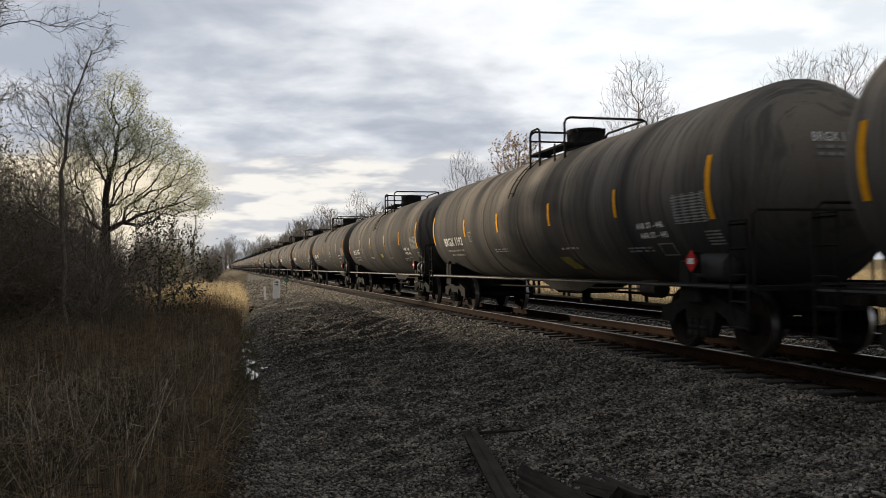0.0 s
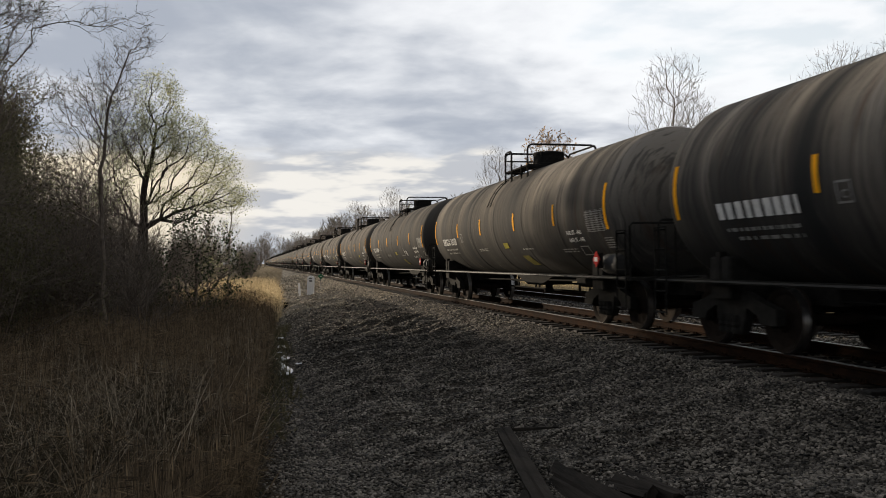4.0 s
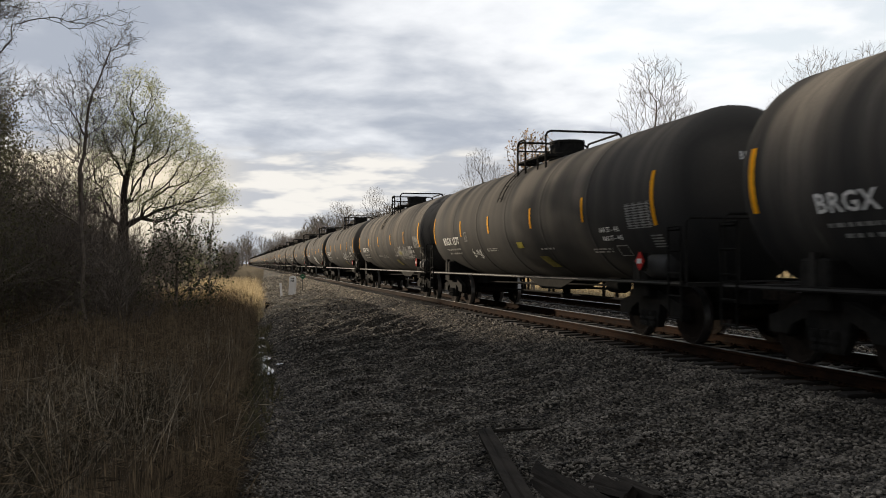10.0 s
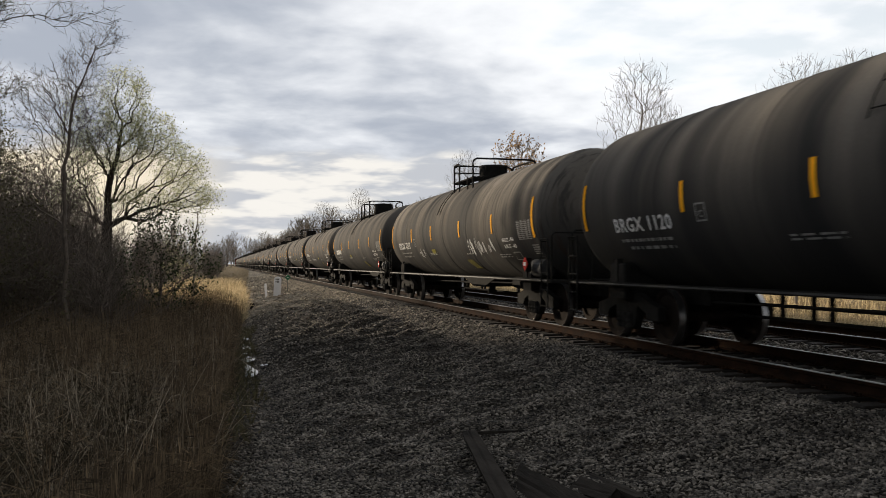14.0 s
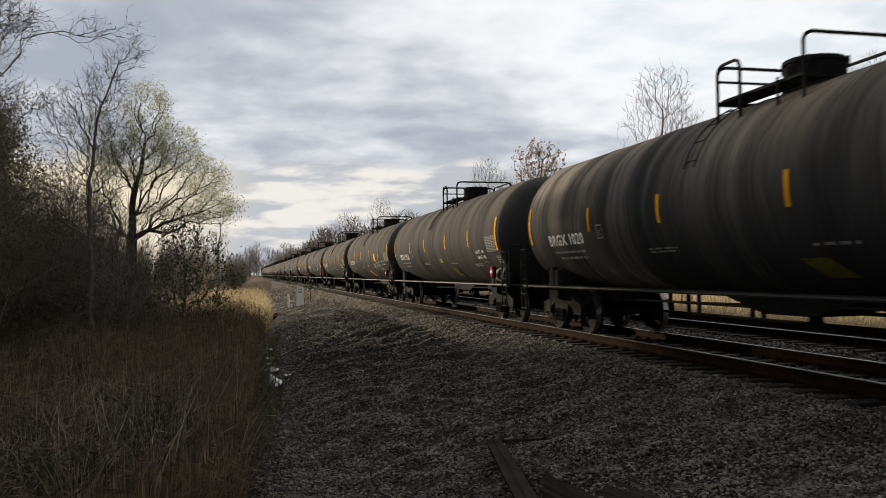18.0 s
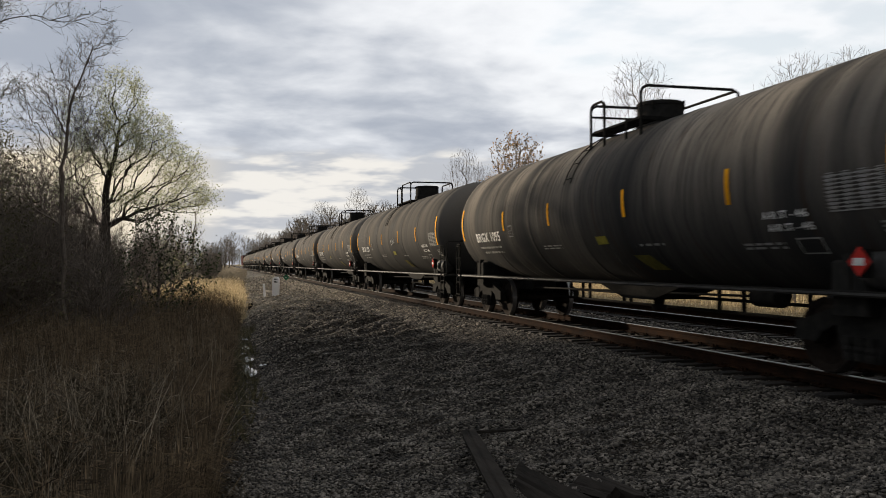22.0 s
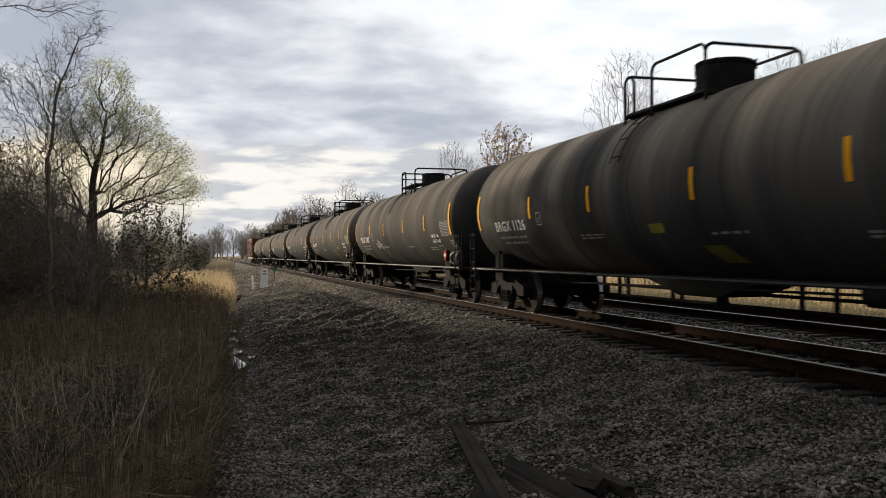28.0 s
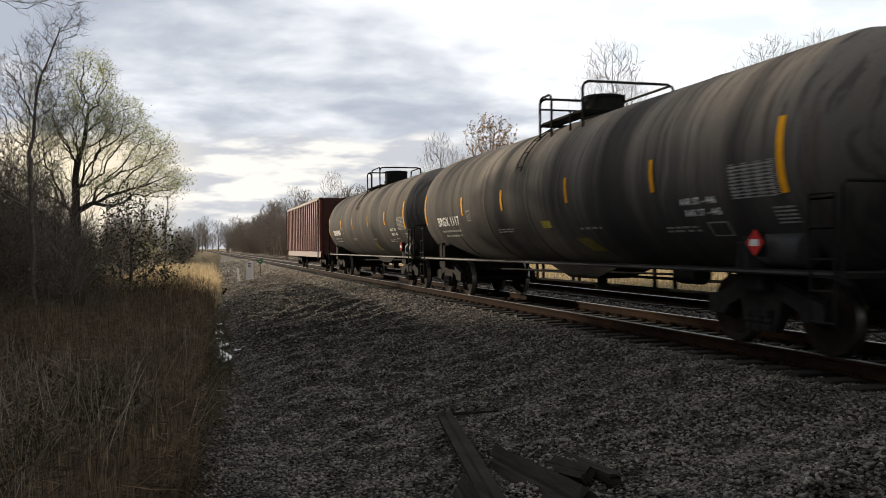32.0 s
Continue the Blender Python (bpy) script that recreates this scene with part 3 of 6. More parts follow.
def letters(text):
    """Flat corners and faces of a line of text, one unit of capital height."""
    if text not in FONT_CACHE:
        cu = bpy.data.curves.new("letters", "FONT")
        cu.body, cu.size, cu.resolution_u, cu.space_character, cu.offset = text, 1.0, 2, 1.08, 0.022
        ob = bpy.data.objects.new("letters", cu)
        me = ob.to_mesh()
        vs = [tuple(v.co) for v in me.vertices]
        fs = [tuple(p.vertices) for p in me.polygons]
        ob.to_mesh_clear()
        bpy.data.objects.remove(ob)
        bpy.data.curves.remove(cu)
        top = max(v[1] for v in vs)
        wide = max(v[0] for v in vs)
        FONT_CACHE[text] = ([(v[0] / top, v[1] / top) for v in vs], fs, wide / top)
    return FONT_CACHE[text]


def text_on_tank(text, y0, y1, z0, high, lift=0.016):
    vs, fs, wide = letters(text)
    k = (y0 - y1) / (wide * high)
    return Shape().add([on_tank(y0 - u * high * k, arc(z0) + w * high, lift) for u, w in vs], fs)


def head_y(x, z):
    rr = min(1.0, math.hypot(x, z - Z_TANK) / R_TANK)
    return -(HALF + HEAD * math.sqrt(1 - rr * rr)) - 0.014


def text_on_head(text, x0, x1, z0, high):
    vs, fs, wide = letters(text)
    k = (x1 - x0) / wide
    return Shape().add([(x0 + u * k, head_y(x0 + u * k, z0 + w * high), z0 + w * high) for u, w in vs], fs)


def bars(sh, y0, y1, z0, z1, rows, rng, fill=0.55, gap=(0.03, 0.1), word=(0.08, 0.3)):
    """Rows of plain bars in place of small print."""
    s0, s1 = arc(z0), arc(z1)
    step = (s1 - s0) / rows
    for i in range(rows):
        y = y0
        while y > y1:
            w = min(rng.uniform(*word), y - y1)
            tank_patch(sh, y, y - w, s0 + step * i, s0 + step * (i + fill), 0.014, 1)
            y -= w + rng.uniform(*gap)
    return sh


def frame_box(sh, y0, y1, z0, z1, w):
    """The outline of a box on the tank."""
    s0, s1 = arc(z0), arc(z1)
    tank_patch(sh, y0, y1, s0, s0 + w, 0.014, 1)
    tank_patch(sh, y0, y1, s1 - w, s1, 0.014, 1)
    tank_patch(sh, y0, y0 - w, s0 + w, s1 - w, 0.014, 2)
    tank_patch(sh, y1 + w, y1, s0 + w, s1 - w, 0.014, 2)
    return sh


def build_truck(car, yc):
    wheel = Shape()
    for y in (yc - 0.89, yc + 0.89):
        for s in (-1, 1):
            m = Matrix.Translation((s * 0.755, y, 0.457)) @ Matrix.Rotation(radians(90 * s), 4, "Y")
            prof = [(0.09, 0.10), (0.14, 0.09), (0.17, 0.045), (0.36, 0.02), (0.40, 0.05), (0.452, 0.06), (0.457, -0.05), (0.482, -0.062), (0.482, -0.085), (0.39, -0.085), (0.36, -0.04), (0.15, -0.02), (0.10, -0.05)]
            w = part("wheel", Shape().lathe(prof, 28, m, [0, 0, 0, 0, 0, 1, 0, 0, 0, 0, 0, 0]), [M_WHEEL, M_TREAD], car, "dark steel wheel with a worn bright tread", True)
            cap = Shape().lathe([(0.11, 0.10), (0.11, 0.20), (0.085, 0.235)], 12, m)
            part("axle_cap", cap, M_DARK, w, smooth=True)
        part("axle", Shape().tube([(-0.75, y, 0.457), (0.75, y, 0.457)], 0.085, 10), M_WHEEL, car, smooth=True)
    for s in (-1, 1):
        sh = Shape()
        outline = [(-1.12, 0.40), (-1.12, 0.62), (-0.80, 0.70), (-0.35, 0.84), (0.35, 0.84), (0.80, 0.70), (1.12, 0.62), (1.12, 0.40), (0.74, 0.40), (0.66, 0.52),
                   (0.40, 0.62), (0.36, 0.42), (0.26, 0.22), (-0.26, 0.22), (-0.36, 0.42), (-0.40, 0.62), (-0.66, 0.52), (-0.74, 0.40)]
        k = len(outline)
        xa, xb = s * 0.93, s * 1.07
        sh.add([(xa, yc + a, b) for a, b in outline] + [(xb, yc + a, b) for a, b in outline],
               [tuple(range(k)), tuple(range(2 * k - 1, k - 1, -1))] + [(i, (i + 1) % k, k + (i + 1) % k, k + i) for i in range(k)])
        frame_part = part("side_frame", sh, M_DARK, car, "cast steel truck side frame")
        springs = Shape()
        for a in (-0.17, 0.0, 0.17):
            springs.lathe([(0.065, 0.24), (0.075, 0.28), (0.06, 0.32), (0.075, 0.36), (0.06, 0.40), (0.075, 0.44), (0.06, 0.50)], 8, Matrix.Translation((s * 1.09, yc + a, 0)))
        part("spring_nest", springs, M_DARK, frame_part, smooth=True)
    part("truck_bolster", Shape().box(-1.05, 1.05, yc - 0.2, yc + 0.2, 0.5, 0.74, cut=0.03), M_DARK, car)


def build_tank_car(guard=False):
    """guard: a pipe guard all round the bonnet, instead of separate hoops."""
    car = thing("tank_car", "black dust-streaked railway tank car with yellow reflective stripes", "tank car", "cars of the train")
    rot = Matrix.Translation((0, 0, Z_TANK)) @ Matrix.Rotation(radians(-90), 4, "X")
    prof = []
    for i in range(9):
        a = math.pi / 2 * i / 8
        prof.append((max(R_TANK * math.sin(a), 0.02), -HALF - HEAD * math.cos(a)))
    seams = (-5.1, -2.55, 0.0, 2.55, 5.1)
    for y in seams:
        prof += [(R_TANK, y - 0.12), (R_TANK, y - 0.03), (R_TANK + 0.008, y - 0.012), (R_TANK + 0.008, y + 0.012), (R_TANK, y + 0.03), (R_TANK, y + 0.12)]
    prof += [(r, -h) for r, h in reversed(prof[:9])]
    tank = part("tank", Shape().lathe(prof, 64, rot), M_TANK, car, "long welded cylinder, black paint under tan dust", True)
    for y, z0, z1, w in ((7.66, 1.93, 2.76, 0.11), (4.25, 2.08, 2.53, 0.10), (1.42, 2.08, 2.53, 0.10), (-1.9, 2.08, 2.53, 0.10), (-4.88, 2.08, 2.55, 0.10), (-7.72, 1.90, 2.77, 0.12)):
        part("reflective_stripe", tank_patch(Shape(), y + w / 2, y - w / 2, arc(z0), arc(z1), 0.012, 6), M_YELLOW, tank, "yellow reflective strip")
    # manway bonnet and its platform
    zt = Z_TANK + R_TANK
    br, bh = (0.45, 0.50) if guard else (0.42, 0.42)
    bm = Matrix.Translation((0, -0.5, zt))
    bonnet = part("manway_bonnet", Shape().lathe([(br + 0.03, -0.12), (br + 0.03, 0.10), (br + 0.005, 0.11), (br, bh - 0.09), (br - 0.01, bh - 0.07)], 28, bm), M_DARK, car, "black round valve bonnet", True)
    part("bonnet_lid", Shape().lathe([(br + 0.015, bh - 0.07), (br + 0.015, bh - 0.02), (br - 0.02, bh), (br * 0.4, bh + 0.01)], 28, bm), M_DARK, bonnet, smooth=True)
    for a in (0.6, 2.2, 3.9, 5.4):
        bx, by = (br + 0.03) * math.cos(a), -0.5 + (br + 0.03) * math.sin(a)
        part("lid_bolt", Shape().tube([(bx, by, zt + bh - 0.16), (bx, by, zt + bh - 0.005)], 0.018, 6), M_DARK, bonnet)
    part("lid_hinge", Shape().box(-0.10, 0.10, -0.56, -0.40, zt + bh, zt + bh + 0.035, cut=0.01), M_DARK, bonnet)
    y1, y2, xw = (1.25, -1.25, 0.83) if guard else (0.47, -1.55, 0.95)
    zd, dx = (zt - 0.10, 0.075) if guard else (zt - 0.03, 0.11)
    platform = part("platform", Shape().box(-xw, xw, y1 - 0.03, y1 + 0.03, zd - 0.06, zd), M_DARK, car, "steel walkway round the bonnet")
    for s in (-1, 1):
        for i in range(4):
            x = s * (0.55 + dx * i)
            part("walkway_bar", Shape().box(x - 0.035, x + 0.035, y2 + 0.04, y1 - 0.04, zd - 0.02, zd + 0.02), M_DARK, platform)
    part("walkway_beam", Shape().box(-xw, xw, y2 - 0.03, y2 + 0.03, zd - 0.06, zd), M_DARK, platform)
    ztop, foot = 4.45 if guard else 4.36, Z_TANK + math.sqrt(R_TANK ** 2 - xw ** 2) - 0.03

    def hoop(a, b, ra=0.12):
        """A bent pipe rail: up at a, across, down at b."""
        a, b = Vector(a), Vector(b)
        d = (b - a).normalized() * ra
        at, bt = Vector((a.x, a.y, ztop)), Vector((b.x, b.y, ztop))
        dn = Vector((0, 0, -ra))
        return [a, at + dn, at + dn * 0.35 + d * 0.3, at + d, bt - d, bt + dn * 0.35 - d * 0.3, bt + dn, b]

    yg = 0.32
    hoops = ((-xw, y1, foot), (-xw, -0.12, foot), False), ((-xw, y1, foot), (xw, y1, foot), True), ((-xw, y2, foot), (xw, y2, foot), False), ((xw, y1, foot), (xw, y2, foot), False)
    if guard:
        hoops = (((-xw, yg, foot), (-xw, y2, foot), False), ((-xw, y2, foot), (xw, y2, foot), False), ((xw, yg, foot), (xw, y2, foot), False), ((-xw, y1, foot), (xw, y1, foot), False),
                 ((-xw, y1, foot), (-xw + 0.16, y1 - 0.03, foot), False))
    for a, b, mid in hoops:
        sh = Shape().tube(hoop(a, b), 0.026, 6)
        if mid:
            sh.tube([(a[0], a[1], zt + 0.28), (b[0], b[1], zt + 0.28)], 0.02, 6)
        part("platform_railing", sh, M_DARK, car, smooth=True)
    if not guard:
        part("railing_post", Shape().tube([(-xw, -1.0, foot), (-xw, -1.0, zt + 0.02)], 0.022, 6), M_DARK, car)
    # ladder over the tank's shoulder up to the platform
    ya, yb = 0.62, 0.30
    one = [on_tank(ya, 0.45 + i * 0.25, 0.05) for i in range(6)]
    two = [on_tank(yb, 0.45 + i * 0.25, 0.05) for i in range(6)]
    lad = Shape().tube(one, 0.011, 5).tube(two, 0.011, 5)
    part("ladder_frame", lad, M_DARK, car, smooth=True)
    for i in range(4):
        s = 0.55 + 0.33 * i
        part("ladder_rung", Shape().tube([on_tank(ya, s, 0.05), on_tank(yb, s, 0.05)], 0.009, 5), M_DARK, car)
    # sills, pipes and gear underneath
    for s in (-1, 1):
        sill = Shape().box(s * 1.36 - 0.035, s * 1.36 + 0.035, -8.55, 8.55, 0.955, 1.02)
        sill.box(s * 1.36 - s * 0.10 - 0.09, s * 1.36 - s * 0.10 + 0.09, -8.55, 8.55, 0.955, 0.975)
        part("side_sill", sill, M_DARK, car, "thin steel running sill")
        part("sill_edge", Shape().box(s * 1.40 - 0.006, s * 1.40 + 0.006, -8.5, 8.5, 0.975, 1.0), M_EDGE, car)
        for y in (-6.8, 6.8):
            part("sill_bracket", Shape().box(s * 1.22 - 0.05, s * 1.22 + 0.05, y - 0.06, y + 0.06, 1.0, 1.42), M_DARK, car)
    for y in (-6.8, 6.8):
        d = 1 if y > 0 else -1
        part("tank_saddle", Shape().box(-1.25, 1.25, y - 0.28, y + 0.28, 0.74, 1.35, cut=0.03), M_DARK, car)
        part("stub_sill", Shape().box(-0.32, 0.32, min(y - d * 1.4, d * 8.6), max(y - d * 1.4, d * 8.6), 0.66, 1.02, cut=0.02), M_DARK, car)
        part("coupler", Shape().box(-0.14, 0.14, min(d * 8.6, d * 9.05), max(d * 8.6, d * 9.05), 0.74, 1.0, cut=0.05), M_WHEEL, car)
        plat = Shape().box(-1.38, 1.38, min(d * 8.05, d * 8.6), max(d * 8.05, d * 8.6), 0.94, 1.0)
        part("end_platform", plat, M_DARK, car)
        yy = d * 8.52
        rail = Shape().tube([(-1.34, yy, 1.0), (-1.34, yy, 1.92), (-1.28, yy, 1.98), (1.28, yy, 1.98), (1.34, yy, 1.92), (1.34, yy, 1.0)], 0.02, 6)
        rail.tube([(-0.45, yy, 1.0), (-0.45, yy, 1.98)], 0.018, 5).tube([(0.45, yy, 1.0), (0.45, yy, 1.98)], 0.018, 5)
        part("end_railing", rail, M_DARK, car, "bent pipe end railing", True)
        for sx in (-1, 1):
            ya, yb, xs = d * 8.12, d * 8.5, sx * 1.42
            path = [(xs, ya, 0.42)]
            for z in (0.46, 0.80, 1.14, 1.48, 1.8):
                path += [(xs, ya, z), (xs, yb, z), (xs, ya + (yb - ya) * 0.02, z + 0.001)]
            path += [(xs, ya, 1.85), (xs, yb, 1.85), (xs, yb, 0.42)]
            steps = Shape().tube(path, 0.017, 5)
            part("end_ladder", steps, M_DARK, car, "steel corner ladder")
    for z in (0.70, 0.50):
        part("brake_pipe", Shape().tube([(0.3, -5.6, z), (0.3, 5.6, z)], 0.028, 6), M_DARK, car)
    for y in (4.4, 3.7, 3.32, 1.62, 1.31, -1.9, -2.6, -4.2):
        part("pipe_hanger", Shape().box(0.28, 0.33, y - 0.035, y + 0.035, 0.47, 1.05), M_DARK, car)
    skid = Shape()
    vs = [(x, y, z) for x in (-0.4, 0.4) for y, z in ((1.35, 0.92), (0.25, 0.66), (-0.85, 0.66), (-1.9, 0.92))]
    skid.add(vs, [(0, 1, 2, 3), (7, 6, 5, 4), (0, 4, 5, 1), (1, 5, 6, 2), (2, 6, 7, 3), (3, 7, 4, 0)])
    part("outlet_skid", skid, M_DARK, car)
    part("bottom_outlet", Shape().lathe([(0.14, 0.46), (0.14, 0.54), (0.10, 0.56), (0.10, 0.68)], 12, Matrix.Translation((0, -0.4, 0))), M_DARK, car, smooth=True)
    part("air_reservoir", Shape().lathe([(0.05, -0.42), (0.19, -0.36), (0.21, -0.3), (0.21, 0.3), (0.19, 0.36), (0.05, 0.42)], 14, Matrix.Translation((-1.08, -7.35, 1.24)) @ Matrix.Rotation(radians(90), 4, "X")),
         M_EDGE, car, "dark grey air reservoir", True)
    part("brake_cylinder", Shape().lathe([(0.06, -0.3), (0.16, -0.28), (0.16, 0.28), (0.06, 0.3)], 12, Matrix.Translation((-0.5, -4.4, 0.86)) @ Matrix.Rotation(radians(90), 4, "X")), M_DARK, car, smooth=True)
    part("brake_rod", Shape().tube([(-0.42, -4.2, 0.84), (-0.25, 5.4, 0.72)], 0.02, 5), M_DARK, car)
    build_truck(car, 6.8)
    build_truck(car, -6.8)
    # small print and warning placard, alike on every car
    rng = random.Random(3)
    sheet = bars(Shape(), -6.72, -7.56, 1.88, 2.30, 10, rng, 0.34, (0.0, 0.012), (0.15, 0.6))
    for y in (-6.75, -7.0, -7.25, -7.5):
        bars(sheet, y, y - 0.14, 1.89, 2.31, 20, rng, 0.5, (0.01, 0.03), (0.05, 0.14))
    part("data_panel", sheet, M_GREY, tank, "panel of rows of small faded print")
    part("data_panel", bars(Shape(), -7.42, -7.80, 1.56, 1.78, 5, rng, 0.5, (0.01, 0.02), (0.1, 0.3)), M_GREY, tank)
    part("lettering", text_on_tank("AAR ST - 446", -5.52, -6.36, 1.86, 0.095), M_WHITE, tank, "white stencilled letters")
    part("lettering", text_on_tank("AAR ST - 445", -5.56, -6.40, 1.71, 0.095), M_WHITE, tank, "white stencilled letters")
    part("small_print", bars(Shape(), -4.9, -5.75, 1.50, 1.60, 2, rng, 0.55), M_GREY, tank)
    part("small_print", bars(Shape(), -2.1, -2.9, 1.60, 1.64, 1, rng, 0.9), M_GREY, tank)
    part("small_print", bars(Shape(), 2.05, 1.1, 1.62, 1.72, 2, rng, 0.5), M_GREY, tank)
    part("small_print", bars(Shape(), 6.4, 4.75, 1.70, 1.76, 1, rng, 0.8, (0.03, 0.06), (0.05, 0.16)), M_GREY, tank)
    part("small_print", bars(Shape(), 6.2, 4.75, 1.58, 1.64, 1, rng, 0.8, (0.04, 0.1), (0.05, 0.2)), M_GREY, tank)
    part("outlined_panel", frame_box(Shape(), -5.98, -6.42, 1.43, 1.62, 0.022), M_GREY, tank, "faded outlined test panel")
    part("stencil_box", frame_box(Shape(), 3.92, 3.66, 1.93, 2.19, 0.025), M_GREY, tank, "white outlined stencil box")
    part("lettering", text_on_tank("C", 3.84, 3.74, 1.99, 0.10), M_GREY, tank)
    board = Shape().add([(-1.44, -7.03, 1.33), (-1.44, -7.19, 1.49), (-1.44, -7.35, 1.33), (-1.44, -7.19, 1.17)], [(0, 1, 2, 3)])
    board.add([(-1.42, -7.03, 1.33), (-1.42, -7.19, 1.49), (-1.42, -7.35, 1.33), (-1.42, -7.19, 1.17)], [(3, 2, 1, 0)])
    placard = part("placard", board, M_RED, car, "red diamond warning placard")
    plate = Shape().add([(-1.446, -7.11, 1.29), (-1.446, -7.27, 1.29), (-1.446, -7.27, 1.37), (-1.446, -7.11, 1.37)], [(3, 2, 1, 0)])
    part("placard_panel", plate, M_WHITE, placard, "white strip across the placard")
    part("placard_bracket", Shape().box(-1.42, -1.30, -7.22, -7.16, 1.16, 1.46), M_DARK, car)
    return car


NUMBERS = {1: "BRGX 1192", 2: "BRGX 1057", 3: "BRGX 1089", 6: "BRGX 1010", 7: "TILX 361008", 8: "BRGX 1227", 9: "BRGX 1270", 10: "BRGX 1058", 11: "BRGX 1188", 12: "BRGX 1228",
           13: "BRGX 1277", 14: "BRGX 1148", 15: "BRGX 1138", 16: "BRGX 1273", 17: "BRGX 1120", 18: "BRGX 1217", 20: "BRGX 1209", 21: "BRGX 1141", 22: "BRGX 1020", 23: "BRGX 1016",
           24: "TILX 360319", 25: "TILX 363118", 26: "BRGX 1178", 27: "BRGX 1095", 28: "BRGX 1229", 29: "BRGX 1292", 30: "BRGX 1134", 31: "BRGX 1043", 33: "BRGX 1140", 34: "BRGX 1126",
           35: "BRGX 1087", 36: "BRGX 1168", 37: "BRGX 1236", 38: "BRGX 1143", 39: "BRGX 1117"}


def number_car(car, n):
    """The mark and number of one car, and the small tags that only some carry."""
    tank = next(c for c in car.children if c.name.startswith("tank"))
    rng = random.Random(n)
    mark = NUMBERS.get(n)
    if mark:
        part("lettering", text_on_tank(mark, 6.52, 4.62, 1.87, 0.23), M_WHITE, tank, "white reporting mark and number")
        part("lettering", text_on_head(mark, -0.34, 0.42, 2.90, 0.125), M_WHITE, tank, "white reporting mark on the tank head")
    else:
        part("lettering", bars(Shape(), 6.5, 4.65, 1.87, 2.10, 1, rng, 1.0, (0.05, 0.08), (0.13, 0.17)), M_WHITE, tank, "white unreadable mark and number")
    small = Shape()
    for z in (2.80, 2.70):
        x = -0.28
        while x < 0.36:
            w = rng.uniform(0.06, 0.16)
            vs = [(x, z), (x + w, z), (x + w, z + 0.045), (x, z + 0.045)]
            small.add([(a, head_y(a, b), b) for a, b in vs], [(0, 1, 2, 3)])
            x += w + 0.04
    part("small_print", small, M_GREY, tank)
    if rng.random() < 0.75 and n != 16:
        y = rng.choice((-0.5, -0.6, 1.7, -3.4))
        part("yellow_tag", tank_patch(Shape(), y, y - 0.42, arc(1.66), arc(1.80), 0.014, 2), M_TAG, tank, "faded yellow stencil patch")
    if rng.random() < 0.85:
        part("yellow_tag", tank_patch(Shape(), -1.95, -2.5, arc(1.22), arc(1.46), 0.014, 2, 0.28), M_OLDTAG, tank, "faded olive slanted patch")


def stroke(sh, pts, wide, lift):
    """A smooth painted line through points (y, s) on the tank."""
    line = []
    for k in range(len(pts) - 1):
        a, b, c, d = pts[max(k - 1, 0)], pts[k], pts[k + 1], pts[min(k + 2, len(pts) - 1)]
        for i in range(5):
            u = i / 5
            line.append(tuple(0.5 * (2 * q + (r - p) * u + (2 * p - 5 * q + 4 * r - t) * u * u + (3 * q - p - 3 * r + t) * u ** 3) for p, q, r, t in zip(a, b, c, d)))
    line.append(pts[-1])
    vs = []
    for i, (y, s) in enumerate(line):
        (ya, sa), (yb, sb) = line[max(i - 1, 0)], line[min(i + 1, len(line) - 1)]
        d = Vector((yb - ya, sb - sa))
        d = Vector((-d.y, d.x)).normalized() * wide if d.length > 1e-6 else Vector((wide, 0))
        vs += [on_tank(y + d.x, s + d.y, lift), on_tank(y - d.x, s - d.y, lift)]
    return sh.add(vs, [(2 * i, 2 * i + 1, 2 * i + 3, 2 * i + 2) for i in range(len(line) - 1)])


